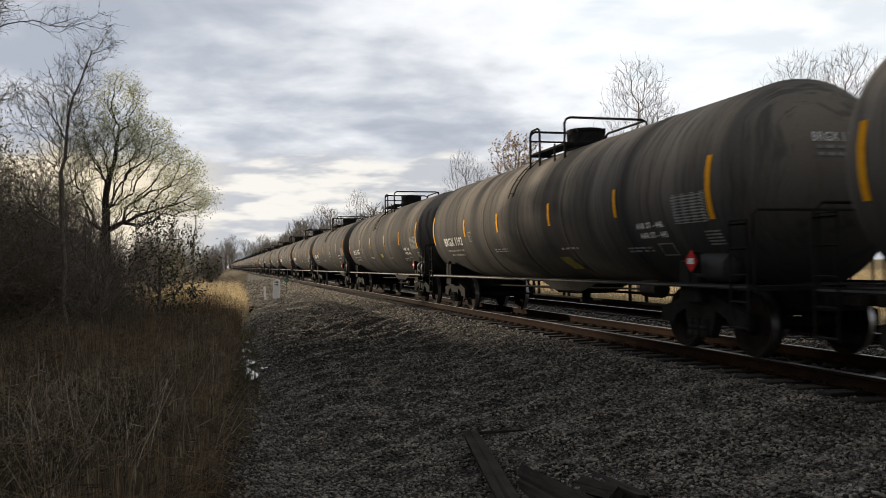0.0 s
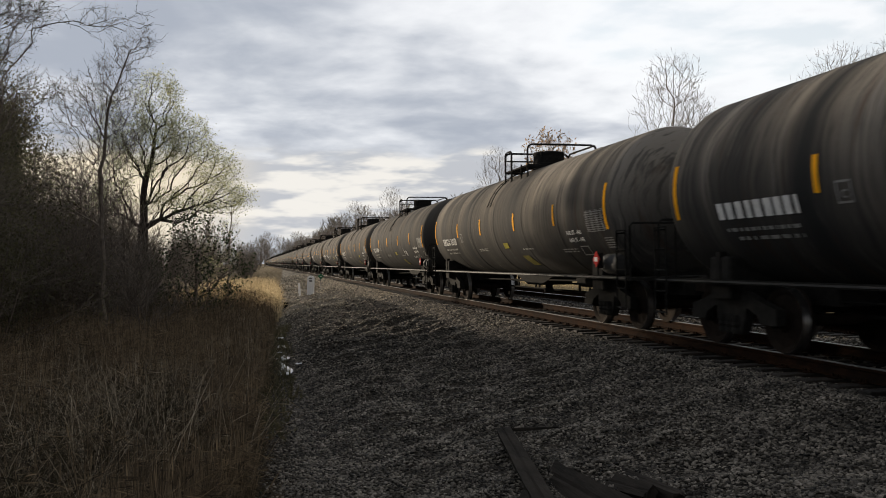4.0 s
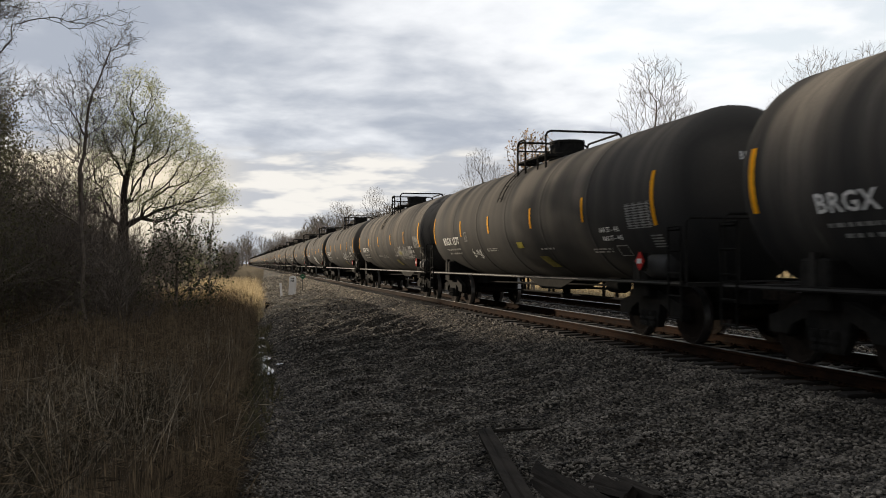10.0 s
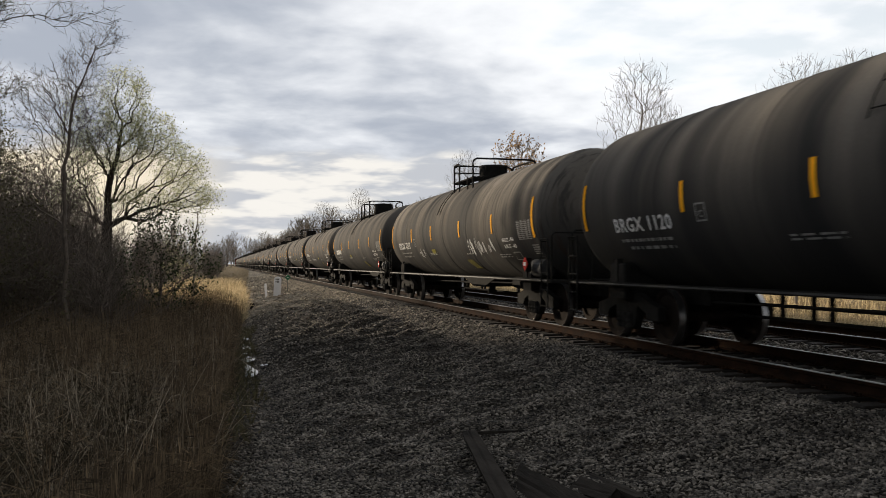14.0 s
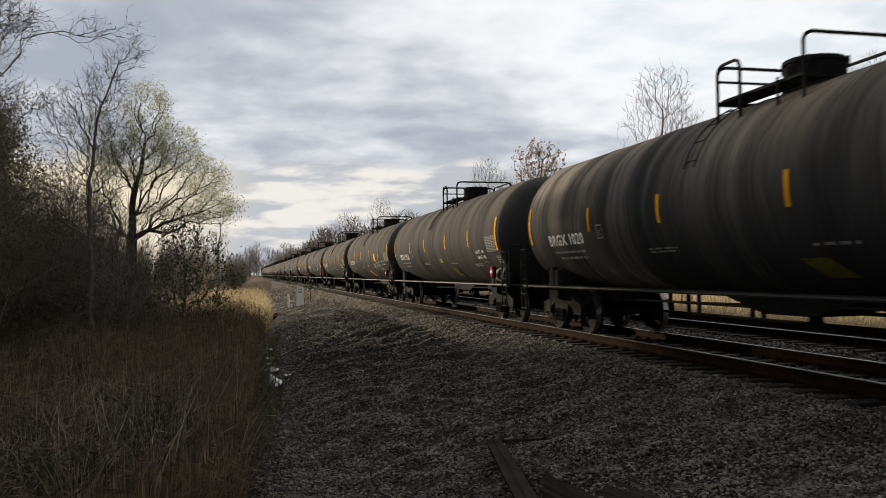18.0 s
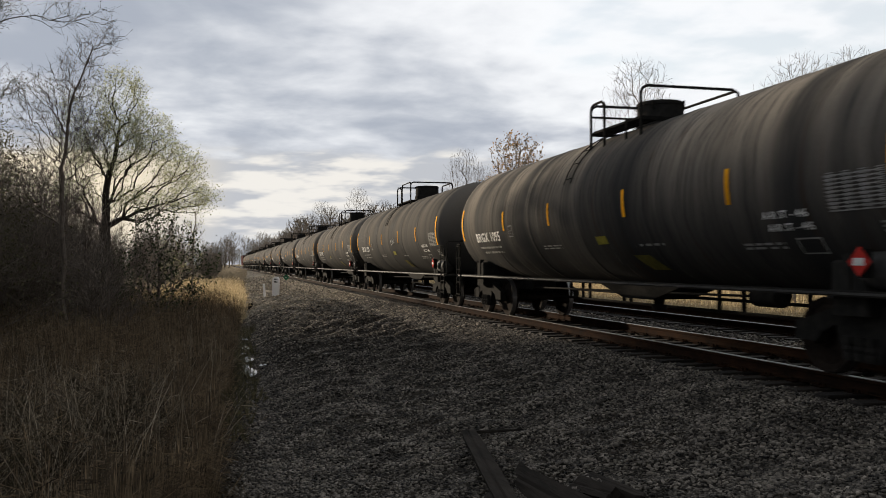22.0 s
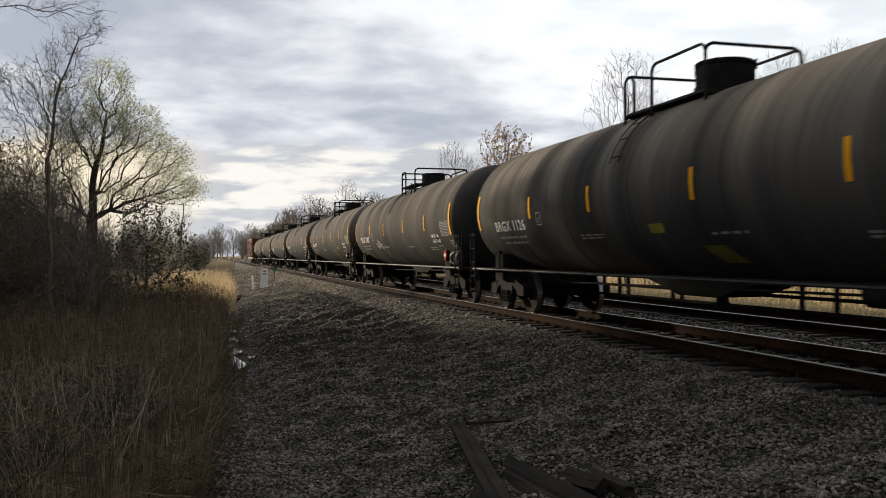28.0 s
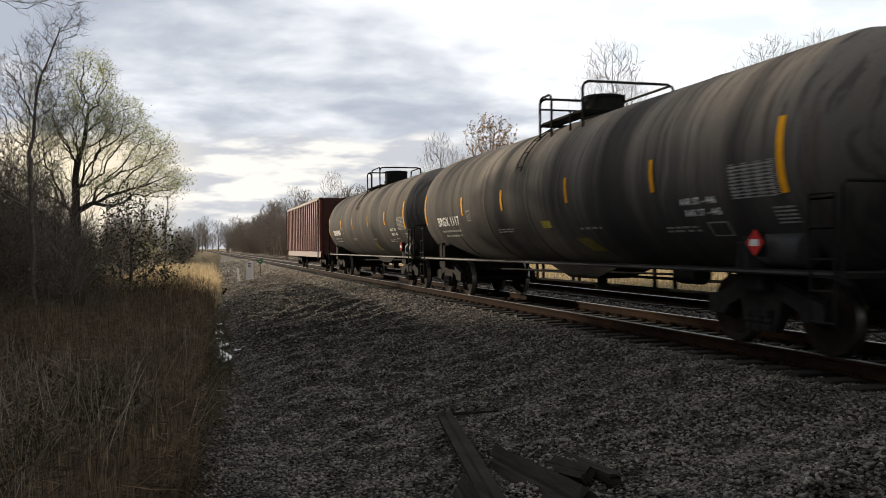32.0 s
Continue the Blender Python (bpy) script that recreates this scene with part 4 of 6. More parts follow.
def spray(car, n, y0, y1, z0, z1, seed, fat, label, paint=None):
    """Sprayed scrawl that cannot be read: bubbles or loops lying on the tank."""
    tank = next(c for c in car.children if c.name.startswith("tank"))
    rng = random.Random(seed)
    s0, s1 = arc(z0), arc(z1)
    high = s1 - s0
    count = 5 if fat else max(3, int((y0 - y1) / 0.34))
    w = (y0 - y1) / count
    for k in range(count):
        yc = y0 - w * (k + 0.5)
        if fat:
            lift = 0.014 + 0.004 * k
            mid, tall = s0 + high * (0.56 - 0.05 * k), high * (0.44 + rng.uniform(-0.03, 0.05))
            ring = []
            for i in range(22):
                a = 2 * math.pi * i / 22
                c, e = math.cos(a), math.sin(a)
                rr = (abs(c) ** 2.6 + abs(e) ** 2.6) ** (-1 / 2.6) * (1 + 0.05 * math.sin(2 * a + k))
                ring.append((yc - 0.66 * w * rr * c - 0.22 * high * e, mid + tall * rr * e))
            part("graffiti", Shape().add([on_tank(yc, mid, lift)] + [on_tank(a, b, lift) for a, b in ring], [(0, 1 + (i + 1) % 22, 1 + i) for i in range(22)]), M_SPRAY, tank, label)
            part("graffiti_outline", stroke(Shape(), ring + ring[:1], 0.014, lift + 0.002), M_DARK, tank)
            part("graffiti_outline", stroke(Shape(), [(yc - 0.04, mid - 0.1 * tall), (yc + 0.05, mid + 0.35 * tall), (yc - 0.10, mid + 0.3 * tall)], 0.010, lift + 0.002), M_DARK, tank)
        else:
            x = yc + 0.45 * w
            pts = [(x, s0 + high * rng.uniform(0.1, 0.5))]
            for i in range(rng.choice((3, 4, 5))):
                x -= w * rng.uniform(-0.16, 0.42)
                pts.append((x, s0 + high * (rng.uniform(0.55, 1.05) if i % 2 == 0 else rng.uniform(-0.05, 0.4))))
            part("graffiti", stroke(Shape(), pts, rng.uniform(0.010, 0.017), 0.016), paint or M_SPRAY, tank, label)


def build_red_car():
    car = thing("freight_car", "rust-red ribbed open freight car at the end of the train", "freight car", "cars of the train")
    z0, z1, hw, hl = 1.02, 3.92, 1.46, 7.85
    body = Shape().box(-hw, hw, -hl, hl, z0, z1 - 0.02)
    body = part("body", body, M_CARDARK, car, "red-brown steel body")
    for s in (-1, 1):
        for i in range(19):
            y = -hl + 0.1 + (2 * hl - 0.2) * i / 18
            part("side_rib", Shape().box(min(s * hw, s * (hw + 0.13)), max(s * hw, s * (hw + 0.13)), y - 0.09, y + 0.09, z0 + 0.08, z1 - 0.1, cut=0.02), M_CARRED, body)
        part("side_panel", Shape().box(min(s * hw, s * (hw + 0.02)), max(s * hw, s * (hw + 0.02)), -hl, hl, z0 + 0.05, z1 - 0.08), M_CARRED, body, "rust-red side sheet")
        part("top_chord", Shape().box(s * hw - 0.08, s * hw + 0.16, -hl, hl, z1 - 0.12, z1) if s > 0 else Shape().box(-hw - 0.16, -hw + 0.08, -hl, hl, z1 - 0.12, z1), M_CARDARK, body)
        part("bottom_sill", Shape().box(s * hw - 0.08, s * hw + 0.08, -hl, hl, z0 - 0.22, z0 + 0.05), M_CARDARK, body)
    for d in (-1, 1):
        for x in (-1.3, -0.65, 0.0, 0.65, 1.3):
            part("end_rib", Shape().box(x - 0.05, x + 0.05, min(d * hl, d * (hl + 0.1)), max(d * hl, d * (hl + 0.1)), z0, z1 - 0.1), M_CARDARK, body)
        part("centre_sill", Shape().box(-0.3, 0.3, min(d * 4, d * 8.6), max(d * 4, d * 8.6), 0.68, 1.0), M_DARK, car)
        part("coupler", Shape().box(-0.14, 0.14, min(d * 8.6, d * 9.05), max(d * 8.6, d * 9.05), 0.74, 1.0, cut=0.05), M_WHEEL, car)
        lad = Shape()
        for y in (d * 7.95, d * 7.6):
            lad.tube([(-hw - 0.2, y, 0.45), (-hw - 0.2, y, z1 - 0.1)], 0.018, 5)
        for i in range(9):
            lad.tube([(-hw - 0.2, d * 7.95, 0.5 + 0.38 * i), (-hw - 0.2, d * 7.6, 0.5 + 0.38 * i)], 0.015, 5)
        part("ladder", lad, M_CARDARK, car)
    build_truck(car, 5.3)
    build_truck(car, -5.3)
    return car


GUARDED = (9, 19, 21, 25, 28, 29, 32, 34, 40)


def build_train():
    first, guarded = build_tank_car(), build_tank_car(True)
    cars = [(-1, first), (5, guarded)]
    for n in range(0, 41):
        if n != 5:
            cars.append((n, copy_thing(guarded if n in GUARDED else first, pose(0, 0, 0))))
    for n, c in cars:
        number_car(c, n)
    by = dict(cars)
    fat, thin = "large pale sprayed graffiti, unreadable", "thin white sprayed scrawl, unreadable"
    spray(by[16], 16, 0.85, -0.95, 1.24, 1.98, 4, True, fat)
    spray(by[14], 14, -2.6, -6.2, 1.45, 2.0, 6, False, thin)
    spray(by[13], 13, 3.5, 2.7, 1.45, 1.75, 8, False, thin)
    spray(by[3], 3, -1.4, -2.3, 1.87, 2.25, 7, False, thin)
    spray(by[7], 7, -3.0, -4.0, 1.6, 1.95, 20, False, thin)
    spray(by[9], 9, 3.1, 1.6, 1.72, 2.12, 8, False, thin)
    spray(by[9], 9, 0.3, -0.4, 1.68, 1.98, 9, False, thin)
    spray(by[9], 9, -1.0, -2.3, 1.72, 1.95, 19, False, "faint worn sprayed scrawl, unreadable", M_GREY)
    spray(by[9], 9, -3.0, -4.4, 1.66, 1.92, 29, False, "faint worn sprayed scrawl, unreadable", M_GREY)
    spray(by[14], 14, 0.9, -0.4, 1.50, 1.72, 49, False, "faint worn sprayed scrawl, unreadable", M_GREY)
    spray(by[15], 15, -2.0, -5.0, 1.4, 1.95, 10, False, thin)
    part("graffiti", text_on_tank("VANISH", 3.2, 1.5, 1.80, 0.24, 0.018), M_SPRAY, next(c for c in by[12].children if c.name.startswith("tank")), "thin white sprayed tag")
    spray(by[18], 18, -2.5, -4.95, 1.55, 2.0, 13, False, thin)
    spray(by[18], 18, 3.5, 2.6, 1.55, 1.85, 23, False, thin)
    spray(by[20], 20, 3.3, 0.4, 1.55, 1.75, 18, False, thin)
    spray(by[24], 24, -3.0, -5.0, 1.5, 2.0, 19, False, thin)
    spray(by[26], 26, 1.2, 0.4, 1.6, 2.0, 14, False, thin)
    spray(by[26], 26, -3.0, -4.8, 1.6, 2.15, 15, False, thin)
    spray(by[28], 28, -0.6, -1.3, 2.0, 2.35, 16, False, thin)
    spray(by[35], 35, 3.4, 2.2, 1.5, 2.0, 17, False, thin)
    part("yellow_panel", tank_patch(Shape(), -3.4, -3.9, arc(1.95), arc(2.32), 0.016, 3), M_YELLOW, next(c for c in by[24].children if c.name.startswith("tank")), "bright yellow square panel")
    part("yellow_panel", tank_patch(Shape(), -0.75, -1.35, arc(1.19), arc(1.47), 0.016, 3, 0.7), M_YELLOW, next(c for c in by[24].children if c.name.startswith("tank")), "bright yellow slanted panel")
    red = build_red_car()
    cars.append((41, red))
    return cars


TRAIN = build_train()


SLACK_CAR = (-1, 0, 1, 2, 3, 7, 8, 9, 10, 11, 13, 14, 15, 16, 17, 21, 22, 23, 24, 26, 27, 28, 29, 30, 34, 35, 36, 38, 39, 41)
SLACK_GAP = (0.26, -0.04, 0.11, -0.01, -0.07, 0.17, -0.11, 0.22, -0.18, -0.27, -0.29, -0.31, -0.26, -0.13, 0.09, 0.14, 0.06, 0.18, -0.28, -0.28, -0.38, -0.06, -0.4, -0.38, 0.29, 0.28, -0.06, 0.05, 0.11, 0.11)


def motions():
    for n, car in TRAIN:
        slack = float(np.interp(n, SLACK_CAR, SLACK_GAP))
        walk(car, [(t, pose(TRACK_X, CAR * n - 0.25 + slack - travelled(t), 0)) for t in range(0, 33, 2)])


# ---- loose stones of the ballast ----
def scatter_stones(name, label, mat, seed, zones):
    rng = np.random.default_rng(seed)
    base = np.array([(-1, -1, -1), (1, -1, -1), (1, 1, -1), (-1, 1, -1), (-1, -1, 1), (1, -1, 1), (1, 1, 1), (-1, 1, 1)], float) * 0.72
    faces = [(3, 2, 1, 0), (4, 5, 6, 7), (0, 1, 5, 4), (1, 2, 6, 5), (2, 3, 7, 6), (3, 0, 4, 7)]
    sets = []
    for x0, x1, y0, y1, dens, size in zones:
        n = int((x1 - x0) * (y1 - y0) * dens)
        x, y = rng.uniform(x0, x1, n), rng.uniform(y0, y1, n)
        keep = np.ones(n, bool) if x0 > 7 else rng.uniform(0, 1, n) < smooth(-0.40, 0.3, x - 0.030 * y)
        x, y = x[keep], y[keep]
        n = len(x)
        p = base[None] * rng.uniform(0.55, 1.25, (n, 8, 3)) * (size * rng.uniform(0.55, 1.35, (n, 1, 1)))
        p[:, :, 2] *= rng.uniform(0.32, 0.75, (n, 1))
        p[:, :, 0] *= rng.uniform(0.75, 1.5, (n, 1))
        a, b = rng.uniform(0, 6.3, n), rng.uniform(-0.7, 0.7, n)
        ca, sa, cb, sb = np.cos(a)[:, None], np.sin(a)[:, None], np.cos(b)[:, None], np.sin(b)[:, None]
        q = p.copy()
        q[:, :, 0], q[:, :, 2] = p[:, :, 0] * cb - p[:, :, 2] * sb, p[:, :, 0] * sb + p[:, :, 2] * cb
        r = q.copy()
        r[:, :, 0], r[:, :, 1] = q[:, :, 0] * ca - q[:, :, 1] * sa, q[:, :, 0] * sa + q[:, :, 1] * ca
        r += np.stack([x, y, ground_z(x, y) + size * 0.25], -1)[:, None]
        sets.append(r)
    me = soup(name, np.concatenate(sets), faces, mat)
    tagged(new(name, me), label, "gravel", kind="stuff")


scatter_stones("ballast_stones", "loose angular grey ballast stones on the slope", M_STONE, 4, ((-0.4, 6.9, 3.4, 11.0, 1250, 0.0185), (0.0, 6.8, 11.0, 20.0, 680, 0.0205), (0.8, 6.7, 20.0, 40.0, 230, 0.030), (9.3, 10.9, 8.0, 40.0, 90, 0.035), (7.2, 8.6, 5.0, 30.0, 60, 0.033)))
# paler stones that carry the far slope's sunlight in their colour
scatter_stones("sandy_ballast", "ballast stones on the far slope in a paler sunlit tan", M_LIT_STONE, 7, ((1.0, 6.6, 26.0, 38.0, 40, 0.030), (1.0, 6.6, 38.0, 46.0, 70, 0.038), (1.0, 6.6, 46.0, 75.0, 60, 0.050), (1.0, 6.6, 75.0, 120.0, 22, 0.080)))


# ---- reeds and grass ----
def blades(name, label, x, y, height, lean, width, mat, rng, category, leaves=2, plume=0.0, flat=False):
    """Dead stalks, each bent once, with hanging leaves and a ragged plume on some."""
    n = len(x)
    z = ground_z(x, y) - 0.05
    a = rng.uniform(0, 2 * np.pi, n)
    tilt = np.abs(rng.normal(0, lean, n)) * np.where(rng.uniform(0, 1, n) < 0.12, 3.0, 1.0)
    if flat:
        tilt = rng.uniform(0.35, 1.5, n)
    top = np.stack([np.sin(tilt) * np.cos(a), np.sin(tilt) * np.sin(a), np.cos(tilt)], -1) * height[:, None]
    bend = top * 0.55
    bend[:, 2] = height * 0.60 * np.cos(tilt * 0.5)
    foot = np.stack([x, y, z], -1)
    side = np.stack([np.cos(a + 1.57), np.sin(a + 1.57), np.zeros(n)], -1)
    face = rng.uniform(0, np.pi, n)
    side = np.stack([np.cos(face), np.sin(face) * 0.4, np.zeros(n)], -1)
    w = (width * rng.uniform(0.6, 1.4, n))[:, None]
    strips = [np.stack([foot - side * w, foot + side * w, foot + bend + side * w * 0.8, foot + bend - side * w * 0.8], 1),
              np.stack([foot + bend - side * w * 0.8, foot + bend + side * w * 0.8, foot + top + side * w * 0.25, foot + top - side * w * 0.25], 1)]
    for k in range(leaves):
        u = rng.uniform(0.25, 0.95, n)[:, None]
        at = foot + np.where(u < 0.55, bend * (u / 0.55), bend + (top - bend) * ((u - 0.55) / 0.45))
        b = rng.uniform(0, 2 * np.pi, n)
        ln = (height * rng.uniform(0.07, 0.24, n))[:, None]
        out = np.stack([np.cos(b), np.sin(b), rng.uniform(-0.9, 0.7, n)], -1) * ln
        up = np.stack([np.zeros(n), np.zeros(n), np.ones(n)], -1) * w * 1.6
        strips.append(np.stack([at - up * 0.4, at + up * 0.4, at + out * 0.6 + up, at + out], 1))
    if plume:
        some = rng.uniform(0, 1, n) < plume
        tip = (foot + top)[some]
        ws = side[some] * 0.005
        up = (top - bend)[some]
        up = up / np.linalg.norm(up, axis=1)[:, None] * 0.17
        strips.append(np.stack([tip - up * 0.6, tip + ws, tip + up * 0.6 + ws * 0.3, tip - ws], 1))
    me = soup(name, np.concatenate(strips), [(0, 1, 2, 3)], mat)
    return tagged(new(name, me), label, category, kind="stuff")


def reed_edge(y):
    return -0.46 + 0.029 * y + 0.12 * np.sin(0.8 * y) + 0.08 * np.sin(2.3 * y + 1)


def build_reeds():
    rng = np.random.default_rng(8)
    # upright reeds, thickest along the ditch and at the back
    y = 4.6 + 41 * rng.uniform(0, 1, 100000) ** 1.25
    span = 1.9 + 0.42 * y
    x = reed_edge(y) - span * rng.uniform(0, 1, len(y)) ** 1.35
    h = rng.uniform(0.7, 1.5, len(y)) * (0.72 + 0.28 * smooth(0.0, 1.5, reed_edge(y) - x))
    h *= 0.66 + 0.3 * np.sin(0.9 * x + 0.4 * y) ** 2 + 0.2 * np.sin(2.3 * x - 1.7 * y) ** 2
    thick = 0.05 + 0.95 * np.maximum(1 - smooth(0.1, 0.9, reed_edge(y) - x), smooth(10.0, 17.0, y + 1.5 * np.sin(1.3 * x)))
    keep = (np.hypot(x, y) > 5.2) & (rng.uniform(0, 1, len(y)) < thick)
    blades("reed_bed", "dense bed of brown dead reeds beside the ditch", x[keep], y[keep], h[keep], 0.15, 0.0033, M_REED, rng, "reeds", 3, 0.30)
    # flattened tangle of old stalks in front of them, in the darker reed colour
    n = 26000
    y = 4.6 + 11 * rng.uniform(0, 1, n) ** 1.2
    x = reed_edge(y) - 0.45 - (0.9 + 0.35 * y) * rng.uniform(0, 1, n)
    blades("reed_tangle", "tangle of bent and broken old reeds in a shaded brown", x, y, rng.uniform(0.4, 1.15, n), 0.62, 0.0024, M_TANGLE, rng, "reeds", 4, flat=True)
    n = 2600
    y = 4.9 + 9 * rng.uniform(0, 1, n) ** 1.3
    x = reed_edge(y) - 0.6 - 2.3 * rng.uniform(0, 1, n)
    blades("fallen_reeds", "broken pale reed stalks leaning through the bed", x, y, rng.uniform(0.8, 1.6, n), 0.95, 0.0032, M_STALK, rng, "reeds", 0, flat=True)
    n = 5000
    y = 9 + 22 * rng.uniform(0, 1, n) ** 1.3
    x = reed_edge(y) - rng.uniform(0.0, 5.0, n)
    blades("leaning_reeds", "pale reed stalks leaning among the brown ones", x, y, rng.uniform(0.6, 1.35, n), 0.6, 0.0040, M_STALK, rng, "reeds", 1)
    n = 26000
    y = 4.6 + 20 * rng.uniform(0, 1, n) ** 1.3
    x = reed_edge(y) - 0.9 - (0.6 + 0.42 * y) * rng.uniform(0, 1, n)
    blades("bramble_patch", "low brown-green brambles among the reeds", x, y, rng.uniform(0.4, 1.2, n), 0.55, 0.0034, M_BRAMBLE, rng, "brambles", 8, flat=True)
    n = 4500
    y = 4.8 + 6.5 * rng.uniform(0, 1, n)
    x = reed_edge(y) - rng.uniform(0.05, 2.0, n)
    blades("green_grass", "thin green grass at the foot of the reeds", x, y, rng.uniform(0.15, 0.5, n), 0.5, 0.0030, M_GREENLEAF, rng, "grass", 1)
    # sunlit grass on the far part of the bank and past the second track
    n = 9000
    y = 38 + 60 * rng.uniform(0, 1, n) ** 1.6
    x = reed_edge(y) + rng.uniform(-5.5, 0.3, n) - 0.02 * np.maximum(y - 60, 0)
    blades("bank_grass", "pale dry grass along the foot of the bank", x, y, rng.uniform(0.4, 1.25, n), 0.3, 0.010, M_STRAW, rng, "grass", 2)
    n = 9000
    y = rng.uniform(9, 110, n)
    x = rng.uniform(15.6, 24, n)
    blades("verge_grass", "short dry grass beyond the second track", x, y, rng.uniform(0.15, 0.5, n), 0.4, 0.012, M_STRAW, rng, "grass", 2)
    n = 40000
    y = rng.uniform(5, 170, n)
    x = 24 + 60 * rng.uniform(0, 1, n) ** 1.3
    blades("field_grass", "tall golden dry grass of the field beyond the tracks", x, y, rng.uniform(0.35, 1.0, n), 0.28, 0.022, M_STRAW, rng, "grass", 2)
    n = 1800
    y = rng.uniform(12, 34, n)
    x = reed_edge(y) + rng.uniform(-0.1, 0.6, n)
    blades("ditch_weeds", "low greenish weeds at the water's edge", x, y, rng.uniform(0.10, 0.38, n), 0.5, 0.009, M_BROWNLEAF, rng, "weeds", 2)


build_reeds()


def build_water():
    ys = np.arange(19.6, 31.5, 0.15)
    sh = Shape()
    c = 0.36 + 0.012 * ys + 0.05 * np.sin(2.2 * ys)
    w = 0.06 + 0.07 * np.sin(1.7 * ys) + 0.06 * np.sin(4.1 * ys + 1) + 0.20 * np.exp(-((ys - 20.8) / 0.55) ** 2)
    w = np.maximum(w, 0.004)
    vs = []
    for yy, cc, ww in zip(ys, c, w):
        vs += [(cc - ww, yy, -1.205), (cc + ww, yy, -1.205)]
    sh.add(vs, [(2 * i, 2 * i + 1, 2 * i + 3, 2 * i + 2) for i in range(len(ys) - 1)])
    tagged(new("water", sh.mesh("water", M_WATER)), "dark still water in the ditch", "water", kind="structure")


build_water()


# ---- trees ----
def grow(sh, tips, rng, p, d, r, length, level, p_):
    """One limb and what grows from it."""
    segs = 7 if level == 0 else 3 if level == 1 else 2
    pts, rad = [p.copy()], [r]
    step = length / segs
    for i in range(segs):
        d = (d + Vector((rng.uniform(-1, 1), rng.uniform(-1, 1), rng.uniform(-1, 1))) * p_["wander"] * (1 if level else 0.45) + Vector((0, 0, p_["rise"] if level else 0.12))).normalized()
        p = p + d * step
        pts.append(p.copy())
        rad.append(r * (1 - (0.90 if level == 0 else 0.82) * (i + 1) / segs))
    sh[min(level // p_["split"], 1)].tube(pts, rad, 7 if level == 0 else 5 if level == 1 else 3, caps=False)
    if level >= p_["levels"]:
        tips.append((pts[-1], d))
        tips.append((pts[-2], d))
        return
    count = p_["kids"][level]
    for k in range(count):
        u = p_["first"][level] + (1 - p_["first"][level]) * (k + rng.uniform(0, 0.9)) / count
        i = min(int(u * segs), segs - 1)
        q = pts[i].lerp(pts[i + 1], u * segs - i)
        base = (pts[i + 1] - pts[i]).normalized()
        side = base.orthogonal().normalized()
        side.rotate(Matrix.Rotation(k * 2.4 + rng.uniform(-0.5, 0.5), 3, base))
        ang = radians(p_["angle"][level] + rng.uniform(-12, 12))
        nd = base * math.cos(ang) + side * math.sin(ang)
        rr = max(rad[i] * p_["thin"][level], p_["least"])
        ll = length * p_["short"][level] * (1.15 - 0.55 * u) * rng.uniform(0.75, 1.2)
        grow(sh, tips, rng, q, nd, rr, ll, level + 1, p_)


def leaf_soup(name, tips, rng, per, spread, size, mat):
    n = len(tips) * per
    r = np.random.default_rng(rng.randrange(10 ** 6))
    at = np.repeat(np.array([tuple(t[0]) for t in tips]), per, 0) + r.normal(0, spread, (n, 3))
    a, b = r.normal(0, 1, (n, 3)), r.normal(0, 1, (n, 3))
    a /= np.linalg.norm(a, axis=1)[:, None]
    b -= a * (a * b).sum(1)[:, None]
    b /= np.linalg.norm(b, axis=1)[:, None]
    s = (size * r.uniform(0.5, 1.4, n))[:, None]
    return soup(name, np.stack([at - a * s, at + b * s * 0.42, at + a * s, at - b * s * 0.42], 1), [(0, 1, 2, 3)], mat)


SHRUB = dict(levels=2, split=1, wander=0.22, rise=0.07, kids=(9, 6), first=(0.05, 0.2), angle=(40, 38), thin=(0.55, 0.5), short=(0.6, 0.5), least=0.006)


def make_shrub(name, label, seed, height, radius, params, twig, leaf=None, per=0, spread=0.15, size=0.05, stems=7, group=""):
    """Many stems from one root."""
    rng = random.Random(seed)
    tree = thing(name, label, "bush" if leaf else "shrub", group)
    sh, tips = (Shape(), Shape()), []
    for k in range(stems):
        a = rng.uniform(0, 6.28)
        out = rng.uniform(0.15, 0.5)
        d = Vector((out * math.cos(a), out * math.sin(a), 1)).normalized()
        p = Vector((0.12 * math.cos(a), 0.12 * math.sin(a), -0.15))
        grow(sh, tips, rng, p, d, radius, height * rng.uniform(0.6, 1.0), 0, params)
    part("stem", sh[0], twig, tree, smooth=True)
    part("crown", sh[1], twig, tree)
    if leaf:
        part("foliage", leaf_soup("foliage", tips, rng, per, spread, size, leaf), None, tree)
    return tree


